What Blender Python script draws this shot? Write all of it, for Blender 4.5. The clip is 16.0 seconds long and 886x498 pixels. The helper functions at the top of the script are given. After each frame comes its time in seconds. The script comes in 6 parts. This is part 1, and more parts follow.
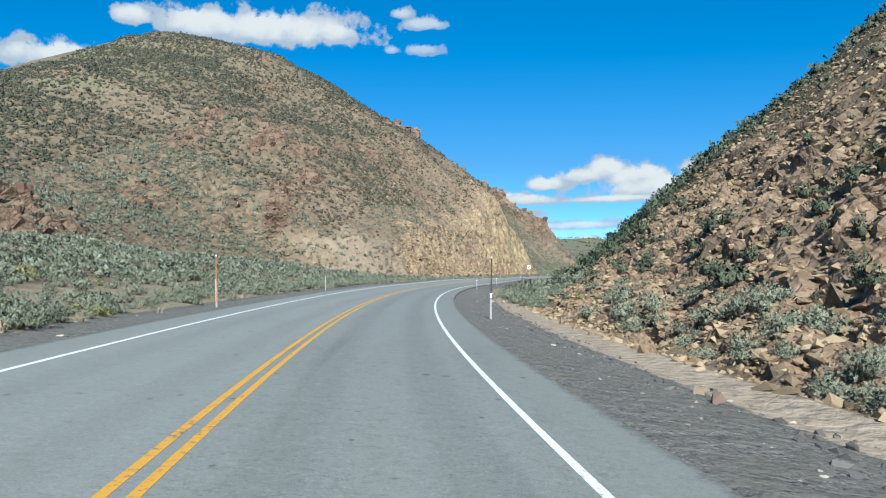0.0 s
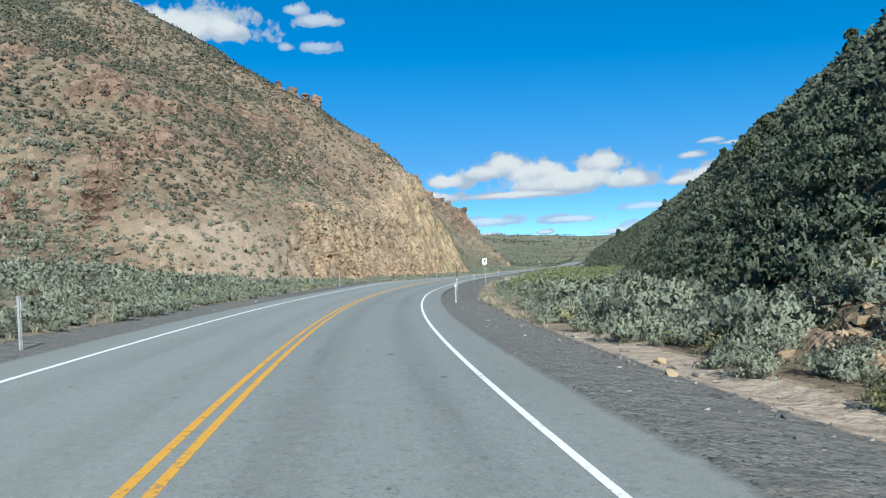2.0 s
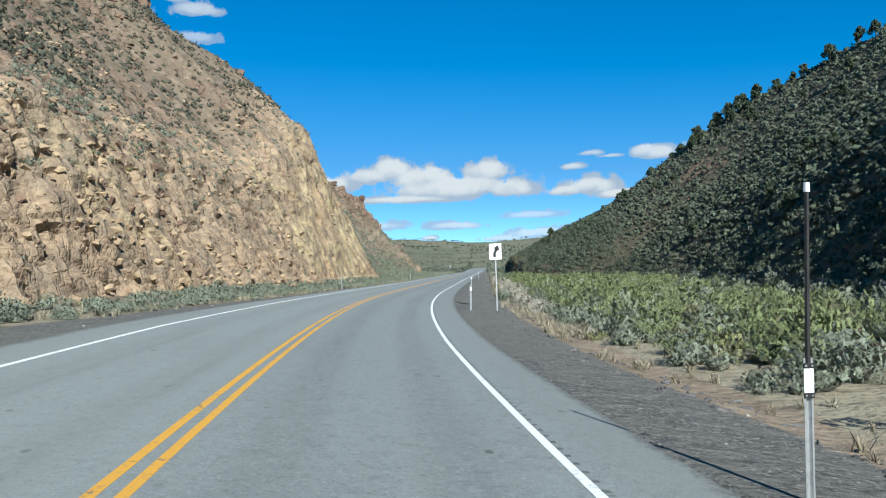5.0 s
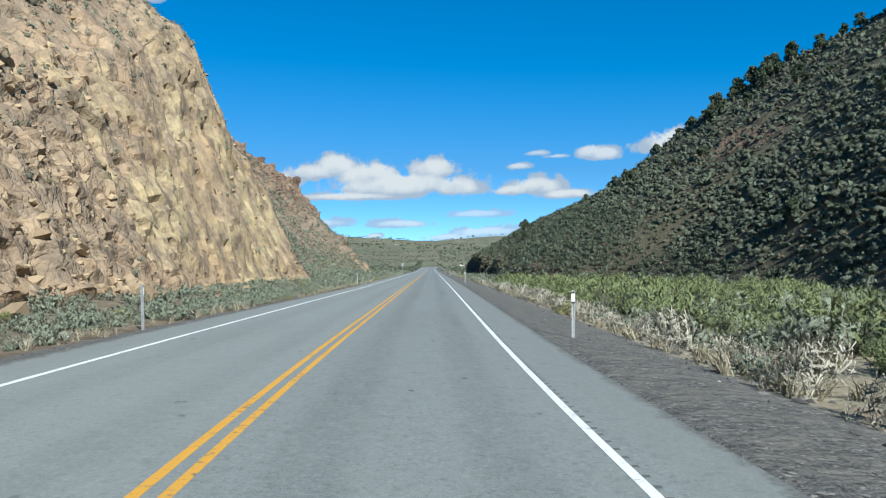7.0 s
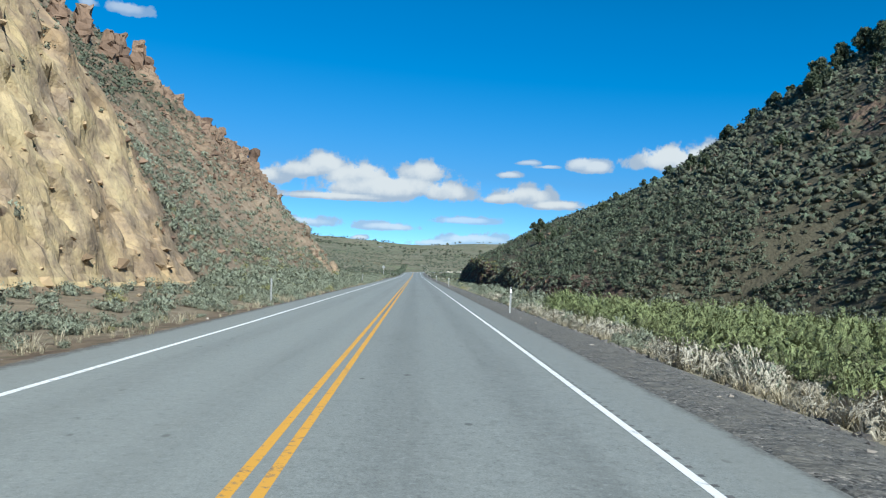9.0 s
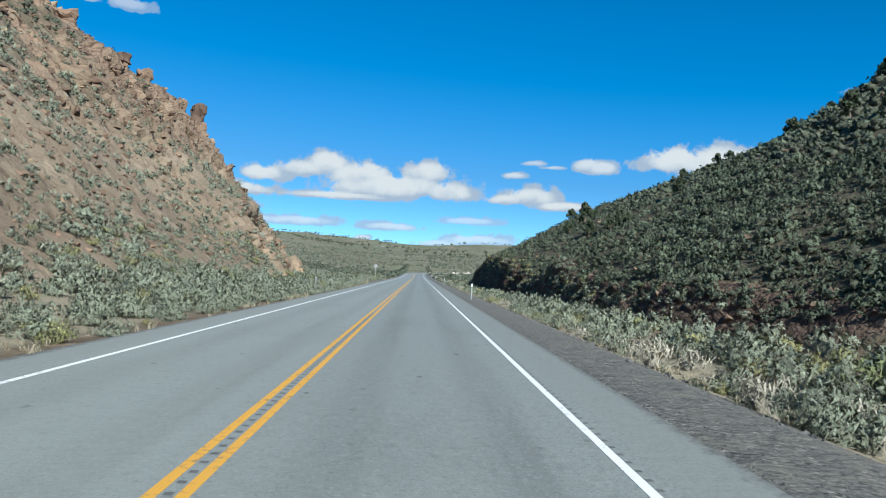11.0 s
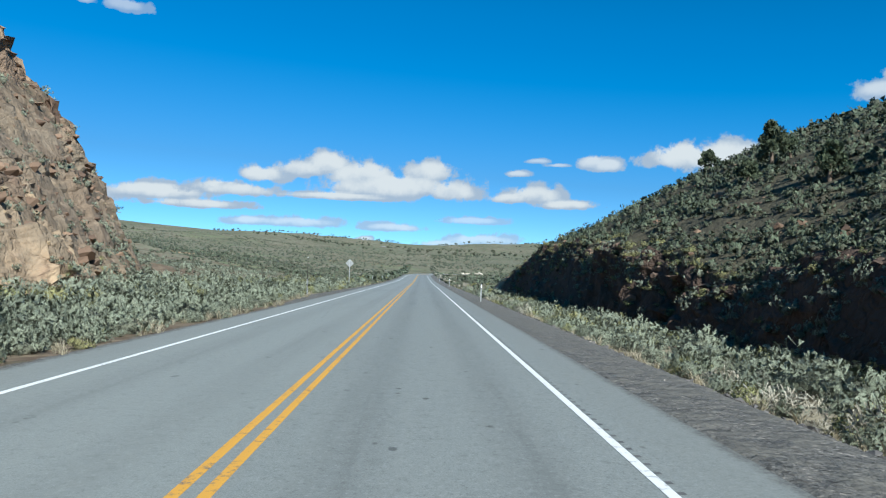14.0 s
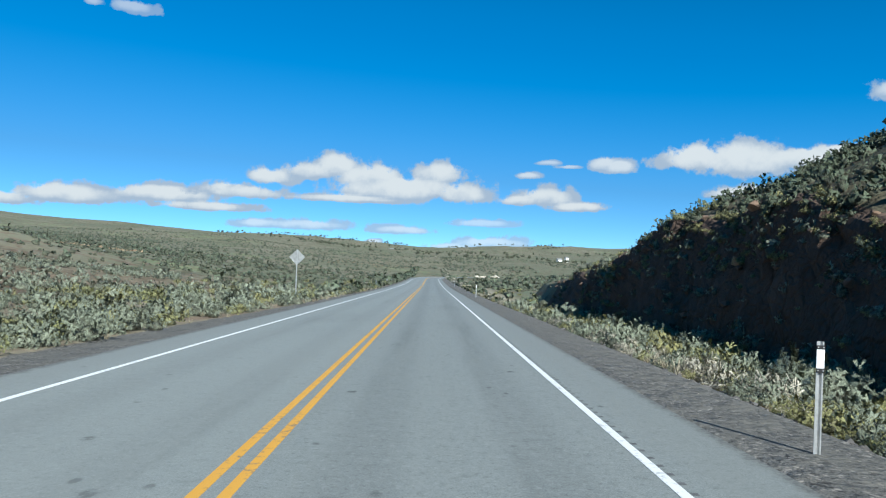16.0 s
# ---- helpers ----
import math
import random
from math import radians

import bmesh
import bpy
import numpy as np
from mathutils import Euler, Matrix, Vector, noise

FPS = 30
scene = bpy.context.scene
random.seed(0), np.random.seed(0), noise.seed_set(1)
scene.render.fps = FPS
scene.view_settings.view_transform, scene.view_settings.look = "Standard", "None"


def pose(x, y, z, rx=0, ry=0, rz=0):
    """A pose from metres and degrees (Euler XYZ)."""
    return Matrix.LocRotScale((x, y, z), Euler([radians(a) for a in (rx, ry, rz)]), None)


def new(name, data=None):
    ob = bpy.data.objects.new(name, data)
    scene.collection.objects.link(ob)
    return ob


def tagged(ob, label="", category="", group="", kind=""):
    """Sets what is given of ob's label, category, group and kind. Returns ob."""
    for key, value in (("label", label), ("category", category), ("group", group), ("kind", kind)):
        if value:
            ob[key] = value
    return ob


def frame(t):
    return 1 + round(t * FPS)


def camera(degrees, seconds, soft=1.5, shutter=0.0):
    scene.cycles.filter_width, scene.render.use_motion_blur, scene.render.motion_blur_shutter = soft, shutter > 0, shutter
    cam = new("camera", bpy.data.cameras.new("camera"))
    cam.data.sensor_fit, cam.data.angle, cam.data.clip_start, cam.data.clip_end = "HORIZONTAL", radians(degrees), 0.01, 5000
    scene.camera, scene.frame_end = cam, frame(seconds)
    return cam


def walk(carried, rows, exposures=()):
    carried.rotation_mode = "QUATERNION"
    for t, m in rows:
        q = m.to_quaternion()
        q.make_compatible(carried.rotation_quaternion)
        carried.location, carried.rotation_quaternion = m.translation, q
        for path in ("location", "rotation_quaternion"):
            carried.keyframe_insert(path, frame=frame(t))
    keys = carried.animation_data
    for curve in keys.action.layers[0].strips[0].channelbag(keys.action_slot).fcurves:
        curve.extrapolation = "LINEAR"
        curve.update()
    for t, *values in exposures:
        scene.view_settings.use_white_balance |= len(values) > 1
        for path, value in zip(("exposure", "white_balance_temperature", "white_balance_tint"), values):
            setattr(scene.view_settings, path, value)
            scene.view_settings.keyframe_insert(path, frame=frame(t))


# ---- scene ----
cam = camera(61.43, 16.0, 1.15)
PATH = [
    (0, pose(41.061, -17.212, 1.55, 91.829, 1.06, 19.933)),
    (0.5, pose(36.469, -7.437, 1.549, 91.839, 2.239, 17.949)),
    (1, pose(32.054, 2.423, 1.554, 91.733, 2.623, 16.066)),
    (1.5, pose(27.908, 12.441, 1.558, 91.687, 2.804, 14.734)),
    (2, pose(24, 22.637, 1.561, 91.56, 3.006, 12.447)),
    (2.5, pose(20.475, 33.060, 1.549, 91.435, 2.858, 10.926)),
    (3, pose(17.138, 43.605, 1.548, 91.336, 2.857, 9.278)),
    (3.5, pose(14.059, 54.257, 1.557, 91.288, 2.402, 7.282)),
    (4, pose(11.371, 65.019, 1.557, 91.711, 1.989, 5.981)),
    (5.2, pose(6.4, 91.227, 1.516, 91.573, 2.038, 3.009)),
    (6.3, pose(3.397, 115.476, 1.503, 91.446, 2.082, 0.956)),
    (6.5, pose(2.937, 119.864, 1.526, 91.401, 1.631, 0.317)),
    (7, pose(2.142, 130.812, 1.575, 91.389, 1.316, -0.877)),
    (7.5, pose(1.514, 141.68, 1.611, 91.675, 1.322, -2.655)),
    (8, pose(1.253, 152.57, 1.625, 91.684, -0.367, -1.892)),
    (8.5, pose(1.137, 163.482, 1.634, 91.807, -1.636, -2.154)),
    (9.7, pose(1.399, 189.69, 1.654, 91.862, -1.972, -2.019)),
    (11, pose(1.73, 218.081, 1.66, 91.922, -2.336, -1.873)),
    (11.5, pose(1.713, 229.002, 1.661, 91.879, -1.559, -1.437)),
    (12, pose(1.746, 239.946, 1.661, 91.832, -1.652, -1.426)),
    (12.5, pose(1.803, 250.854, 1.661, 91.893, -1.532, -1.779)),
    (13, pose(1.745, 261.718, 1.661, 91.957, -1.902, -1.606)),
    (13.5, pose(1.719, 272.563, 1.662, 91.893, -1.742, -1.559)),
    (14, pose(1.649, 283.294, 1.662, 91.973, -1.613, -1.62)),
    (14.5, pose(1.542, 293.874, 1.662, 92.035, -1.221, -0.99)),
    (15, pose(1.635, 304.807, 1.662, 92.054, -2.107, -1.085)),
    (15.5, pose(1.945, 315.754, 1.662, 92.027, -3.066, -1.478)),
    (16, pose(1.596, 326.698, 1.663, 92.192, -1.607, -0.906)),
]
walk(cam, PATH, [(0, 0.93, 6150, 3), (2.5, 0.85, 6100, 3), (16, 0.83, 6050, 3)])

# ---------- light ----------
SUN_EL, SUN_AZ = radians(33.5), radians(154)      # azimuth clockwise from +y
world = bpy.data.worlds.new("sky")
scene.world = world
world.use_nodes = True
wn = world.node_tree
sky = wn.nodes.new("ShaderNodeTexSky")
sky.sky_type = "NISHITA"
sky.sun_disc = False
sky.sun_elevation, sky.sun_rotation = SUN_EL, SUN_AZ
sky.altitude = 3200
sky.air_density, sky.dust_density, sky.ozone_density = 0.6, 0.0, 2.6
sat = wn.nodes.new("ShaderNodeHueSaturation")
lum = wn.nodes.new("ShaderNodeRGBToBW")
wn.links.new(sky.outputs["Color"], lum.inputs["Color"])
for socket, lo, hi in (("Saturation", 1.36, 1.22), ("Value", 1.06, 0.70)):
    mr = wn.nodes.new("ShaderNodeMapRange")
    mr.inputs["From Min"].default_value, mr.inputs["From Max"].default_value = 1.3, 3.2
    mr.inputs["To Min"].default_value, mr.inputs["To Max"].default_value = lo, hi
    wn.links.new(lum.outputs[0], mr.inputs["Value"])
    wn.links.new(mr.outputs["Result"], sat.inputs[socket])
sat.inputs["Hue"].default_value = 0.487
wn.links.new(sky.outputs["Color"], sat.inputs["Color"])
wn.links.new(sat.outputs["Color"], wn.nodes["Background"].inputs["Color"])
wn.nodes["Background"].inputs["Strength"].default_value = 0.11
sun = bpy.data.lights.new("sun", "SUN")
sun.energy, sun.angle, sun.color = 4.2, radians(0.53), (1.0, 0.97, 0.92)
sun_ob = new("sun", sun)
sun_dir = Vector((math.sin(SUN_AZ) * math.cos(SUN_EL), math.cos(SUN_AZ) * math.cos(SUN_EL), math.sin(SUN_EL)))
sun_ob.rotation_euler = sun_dir.to_track_quat("Z", "Y").to_euler()

rng = np.random.default_rng(7)


# ---------- materials ----------
class Nodes:
    """Short hand for building a node material."""

    def __init__(self, name, rough=0.9, metal=0.0, spec=0.3):
        self.mat = bpy.data.materials.new(name)
        self.mat.use_nodes = True
        self.tree = self.mat.node_tree
        self.bsdf = self.tree.nodes["Principled BSDF"]
        self.bsdf.inputs["Roughness"].default_value = rough
        self.bsdf.inputs["Metallic"].default_value = metal
        self.bsdf.inputs["Specular IOR Level"].default_value = spec
        self.pos = self.add("ShaderNodeNewGeometry").outputs["Position"]

    def add(self, kind):
        return self.tree.nodes.new(kind)

    def put(self, socket, value):
        if hasattr(value, "is_linked"):
            self.tree.links.new(value, socket)
        else:
            socket.default_value = value

    def noise(self, scale, detail=4, rough=0.55, vec=None, out="Fac"):
        n = self.add("ShaderNodeTexNoise")
        self.put(n.inputs["Vector"], vec or self.pos)
        n.inputs["Scale"].default_value, n.inputs["Detail"].default_value, n.inputs["Roughness"].default_value = scale, detail, rough
        return n.outputs[out]

    def voronoi(self, scale, feature="F1", vec=None, out="Distance"):
        n = self.add("ShaderNodeTexVoronoi")
        n.feature = feature
        self.put(n.inputs["Vector"], vec or self.pos)
        n.inputs["Scale"].default_value = scale
        return n.outputs[out]

    def scaled(self, vec, sx, sy, sz, rot=(0, 0, 0)):
        n = self.add("ShaderNodeMapping")
        self.put(n.inputs["Vector"], vec)
        n.inputs["Scale"].default_value, n.inputs["Rotation"].default_value = (sx, sy, sz), rot
        return n.outputs["Vector"]

    def ramp(self, fac, lo, hi):
        n = self.add("ShaderNodeMapRange")
        n.interpolation_type = "SMOOTHSTEP"
        self.put(n.inputs["Value"], fac)
        n.inputs["From Min"].default_value, n.inputs["From Max"].default_value = lo, hi
        return n.outputs["Result"]

    def math(self, op, a, b=0.0):
        n = self.add("ShaderNodeMath")
        n.operation = op
        self.put(n.inputs[0], a)
        self.put(n.inputs[1], b)
        return n.outputs[0]

    def mix(self, fac, a, b, mode="MIX"):
        n = self.add("ShaderNodeMix")
        n.data_type, n.blend_type = "RGBA", mode
        self.put(n.inputs["Factor"], fac)
        for i, v in ((6, a), (7, b)):
            self.put(n.inputs[i], (*v, 1) if isinstance(v, tuple) and len(v) == 3 else v)
        return n.outputs[2]

    def bump(self, height, strength, distance, normal=None):
        n = self.add("ShaderNodeBump")
        n.inputs["Strength"].default_value, n.inputs["Distance"].default_value = strength, distance
        self.put(n.inputs["Height"], height)
        if normal:
            self.put(n.inputs["Normal"], normal)
        return n.outputs["Normal"]

    def done(self, color, normal=None, rough=None):
        self.put(self.bsdf.inputs["Base Color"], (*color, 1) if isinstance(color, tuple) and len(color) == 3 else color)
        if normal:
            self.put(self.bsdf.inputs["Normal"], normal)
        if rough is not None:
            self.put(self.bsdf.inputs["Roughness"], rough)
        return self.mat


def warp_fine(m):
    """Places shifted by a fine noise, to break up even cells."""
    n = m.add("ShaderNodeVectorMath")
    n.operation = "MULTIPLY_ADD"
    m.put(n.inputs[0], m.noise(11.0, 3, out="Color"))
    n.inputs[1].default_value = (0.09, 0.09, 0.09)
    m.put(n.inputs[2], m.pos)
    return n.outputs[0]


def ground_material():
    m = Nodes("hillside_ground", 0.95, spec=0.15)
    zone = m.add("ShaderNodeVertexColor")
    zone.layer_name = "zone"
    sep = m.add("ShaderNodeSeparateColor")
    m.put(sep.inputs["Color"], zone.outputs["Color"])
    rock, ochre, gravel, sand = sep.outputs[0], sep.outputs[1], sep.outputs[2], zone.outputs["Alpha"]
    big, mid, fine = m.noise(0.06, 5), m.noise(0.55, 6, 0.62), m.noise(7.0, 4, 0.65)
    # soil with straw, far scrub and painted shade on the right slope
    soil = m.mix(m.ramp(big, 0.35, 0.65), (0.138, 0.103, 0.071), (0.180, 0.135, 0.093))
    soil = m.mix(m.ramp(mid, 0.42, 0.66), soil, (0.225, 0.169, 0.117))
    soil = m.mix(m.ramp(fine, 0.55, 0.75), soil, (0.130, 0.091, 0.062))
    sp = m.noise(1.3, 3, 0.7)
    soil = m.mix(m.math("MULTIPLY", m.ramp(sp, 0.52, 0.60), 0.45), soil, (0.088, 0.090, 0.058))
    chips = m.voronoi(1.5, "F1", m.scaled(m.pos, 1, 1, 0.7), "Color")
    chip_sep = m.add("ShaderNodeSeparateColor")
    m.put(chip_sep.inputs["Color"], chips)
    soil = m.mix(m.math("MULTIPLY", m.ramp(chip_sep.outputs[0], 0.72, 0.80), 0.7), soil, (0.110, 0.078, 0.056))
    soil = m.mix(m.math("MULTIPLY", m.ramp(chip_sep.outputs[1], 0.86, 0.90), 0.6), soil, (0.27, 0.205, 0.145))
    cov_node = m.add("ShaderNodeVertexColor")
    cov_node.layer_name = "cover"
    cov = m.add("ShaderNodeSeparateColor")
    m.put(cov.inputs["Color"], cov_node.outputs["Color"])
    tuft = m.voronoi(0.62, "F1", m.scaled(m.pos, 1, 1, 0.5))
    far_green = m.mix(m.ramp(m.noise(0.012, 5, 0.6), 0.38, 0.62), (0.150, 0.168, 0.104), (0.225, 0.212, 0.145))
    far_green = m.mix(m.ramp(m.noise(0.05, 4, 0.6), 0.5, 0.68), far_green, (0.105, 0.124, 0.072))
    dots = m.voronoi(0.20, "F1")
    far_green = m.mix(m.math("MULTIPLY", m.ramp(dots, 0.34, 0.22), 0.75), far_green, (0.050, 0.062, 0.036))
    far_green = m.mix(m.ramp(m.noise(0.022, 4, 0.6), 0.56, 0.66), far_green, (0.190, 0.215, 0.118))
    soil = m.mix(m.math("MULTIPLY", cov.outputs[0], m.ramp(m.math("ADD", m.math("MULTIPLY", tuft, 0.75), m.math("MULTIPLY", m.noise(0.3, 4), 0.6)), 0.95, 0.62)), soil, far_green)
    soil = m.mix(m.math("MULTIPLY", cov.outputs[2], m.ramp(m.noise(2.6, 5, 0.7), 0.28, 0.52)), soil, (0.30, 0.262, 0.185))
    # right slope's soil darkened in colour, as shade under the brush
    slope_shade = m.math("SUBTRACT", 1.0, cov_node.outputs["Alpha"])
    soil = m.mix(slope_shade, soil, m.mix(m.ramp(fine, 0.35, 0.65), (0.050, 0.048, 0.032), (0.100, 0.094, 0.062)))
    # rock: blocks, weathering and cracks
    warp = m.add("ShaderNodeVectorMath")
    warp.operation = "MULTIPLY_ADD"
    m.put(warp.inputs[0], m.noise(0.8, 3, out="Color"))
    warp.inputs[1].default_value = (1.4, 1.4, 1.4)
    m.put(warp.inputs[2], m.pos)
    wv = m.scaled(warp.outputs[0], 1, 1, 0.95, (0.25, 0.1, 0.3))
    cell = m.voronoi(0.55, "F1", wv, "Color")
    csep = m.add("ShaderNodeSeparateColor")
    m.put(csep.inputs["Color"], cell)
    crack1 = m.voronoi(0.55, "DISTANCE_TO_EDGE", wv)
    crack2 = m.voronoi(1.7, "DISTANCE_TO_EDGE", wv)
    brown = m.mix(csep.outputs[0], (0.130, 0.088, 0.064), (0.245, 0.168, 0.120))
    brown = m.mix(m.ramp(mid, 0.45, 0.7), brown, (0.27, 0.19, 0.135))
    yellow = m.mix(csep.outputs[1], (0.418, 0.325, 0.180), (0.49, 0.390, 0.228))
    yellow = m.mix(m.ramp(m.noise(0.16, 4), 0.42, 0.62), yellow, (0.40, 0.284, 0.166))
    yellow = m.mix(m.math("MULTIPLY", m.ramp(m.noise(1.1, 5, 0.7), 0.55, 0.72), 0.55), yellow, (0.34, 0.235, 0.13))
    pink = m.mix(csep.outputs[2], (0.345, 0.245, 0.158), (0.430, 0.316, 0.204))
    pink = m.mix(m.ramp(m.noise(0.9, 5, 0.7), 0.5, 0.7), pink, (0.30, 0.203, 0.134))
    rocky = m.mix(m.ramp(ochre, 0.05, 0.45), brown, pink)
    rocky = m.mix(m.ramp(ochre, 0.6, 0.9), rocky, yellow)
    runs = m.noise(0.5, 5, 0.65, m.scaled(m.pos, 1.3, 1.3, 0.16))
    rocky = m.mix(m.math("MULTIPLY", m.ramp(runs, 0.5, 0.72), 0.16), rocky, (0.20, 0.135, 0.088))
    rocky = m.mix(m.math("MULTIPLY", m.math("MULTIPLY", m.ramp(runs, 0.46, 0.3), 0.2), ochre), rocky, (0.50, 0.41, 0.27))
    # dark spots painted on the rock as the shade in small hollows
    pit_shade = m.voronoi(0.9, "F1", wv)
    rocky = m.mix(m.math("MULTIPLY", m.ramp(pit_shade, 0.21, 0.13), m.ramp(m.noise(0.3, 3), 0.44, 0.56)), rocky, (0.07, 0.045, 0.03))
    # purple scree, and the cut bank's shade painted into its rock colour
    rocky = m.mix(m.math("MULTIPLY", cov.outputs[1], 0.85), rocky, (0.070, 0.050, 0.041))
    rocky = m.mix(m.math("MULTIPLY", m.ramp(crack2, 0.05, 0.0), 0.10), rocky, (0.12, 0.075, 0.048))
    rocky = m.mix(m.math("MULTIPLY", m.ramp(fine, 0.6, 0.8), m.math("SUBTRACT", 0.6, m.math("MULTIPLY", ochre, 0.4))), rocky, (0.15, 0.10, 0.066))
    joint = m.math("MULTIPLY", m.ramp(crack1, 0.07, 0.0), m.math("SUBTRACT", 0.75, m.math("MULTIPLY", ochre, 0.6)))
    rocky = m.mix(joint, rocky, (0.075, 0.050, 0.036))
    edge = m.math("ADD", rock, m.math("MULTIPLY", m.math("SUBTRACT", mid, 0.5), 1.1))
    col = m.mix(m.ramp(edge, 0.38, 0.58), soil, rocky)
    # verge: dark crushed stone, and the pale silt of the ditch
    grains = m.noise(42.0, 4, 0.8)
    lumps = m.noise(9.0, 5, 0.75)
    flecks = m.voronoi(21.0, "F1", m.scaled(warp_fine(m), 1, 1, 1), "Color")
    psep = m.add("ShaderNodeSeparateColor")
    m.put(psep.inputs["Color"], flecks)
    grav = m.mix(m.ramp(grains, 0.32, 0.68), (0.092, 0.088, 0.080), (0.205, 0.198, 0.182))
    grav = m.mix(m.math("MULTIPLY", m.ramp(gravel, 0.80, 0.97), 0.5), grav, (0.232, 0.229, 0.212))
    grav = m.mix(m.math("MULTIPLY", m.ramp(lumps, 0.50, 0.66), 0.7), grav, (0.070, 0.066, 0.060))
    grav = m.mix(m.math("MULTIPLY", m.ramp(psep.outputs[1], 0.90, 0.95), 0.8), grav, (0.33, 0.30, 0.265))
    grav = m.mix(m.math("MULTIPLY", m.ramp(psep.outputs[0], 0.86, 0.92), 0.8), grav, (0.048, 0.045, 0.042))
    grav = m.mix(m.math("MULTIPLY", m.ramp(mid, 0.45, 0.7), 0.4), grav, (0.160, 0.150, 0.132))
    loose = m.mix(m.ramp(mid, 0.4, 0.65), (0.275, 0.217, 0.155), (0.212, 0.164, 0.116))
    loose = m.mix(m.math("MULTIPLY", m.ramp(m.noise(0.14, 4, 0.6), 0.46, 0.62), 0.6), loose, (0.200, 0.143, 0.101))
    loose = m.mix(m.math("MULTIPLY", m.ramp(m.noise(3.4, 6, 0.78), 0.47, 0.62), 0.6), loose, (0.160, 0.115, 0.079))
    loose = m.mix(m.math("MULTIPLY", m.ramp(chip_sep.outputs[2], 0.80, 0.88), 0.5), loose, (0.34, 0.265, 0.19))
    grav = m.mix(m.math("MULTIPLY", m.ramp(m.noise(1.1, 5, 0.65), 0.42, 0.62), 0.55), grav, (0.170, 0.162, 0.140))
    silt = m.mix(m.ramp(m.noise(2.0, 5, 0.6), 0.4, 0.65), (0.40, 0.325, 0.25), (0.30, 0.24, 0.18))
    col = m.mix(m.ramp(m.math("ADD", sand, m.math("MULTIPLY", m.math("SUBTRACT", mid, 0.5), 0.7)), 0.4, 0.6), col, m.mix(m.ramp(sand, 0.76, 0.85), loose, silt))
    col = m.mix(m.ramp(m.math("ADD", gravel, m.math("ADD", m.math("MULTIPLY", m.math("SUBTRACT", fine, 0.5), 0.6), m.math("MULTIPLY", m.math("SUBTRACT", m.noise(1.6, 3), 0.5), 0.7))), 0.4, 0.6), col, grav)
    h = m.math("ADD", m.math("MULTIPLY", m.ramp(crack1, 0.0, 0.09), 0.22), m.math("MULTIPLY", m.ramp(crack2, 0.0, 0.16), 0.30))
    h = m.math("MULTIPLY", h, m.math("SUBTRACT", 1.0, m.math("MULTIPLY", ochre, 0.85)))
    h = m.math("ADD", m.math("MULTIPLY", h, rock), m.math("MULTIPLY", m.noise(2.2, 5, 0.6), m.math("SUBTRACT", 0.85, m.math("MULTIPLY", m.math("MULTIPLY", ochre, rock), 0.5))))
    facet = m.add("ShaderNodeSeparateColor")
    m.put(facet.inputs["Color"], m.voronoi(1.5, "F1", wv, "Color"))
    h = m.math("ADD", h, m.math("MULTIPLY", m.math("MULTIPLY", facet.outputs[0], rock), 0.4))
    n1 = m.bump(h, 0.7, 0.35)
    n2 = m.bump(m.math("MULTIPLY", m.math("ADD", grains, lumps), m.math("ADD", gravel, 0.1)), 0.6, 0.03, n1)
    return m.done(col, n2)


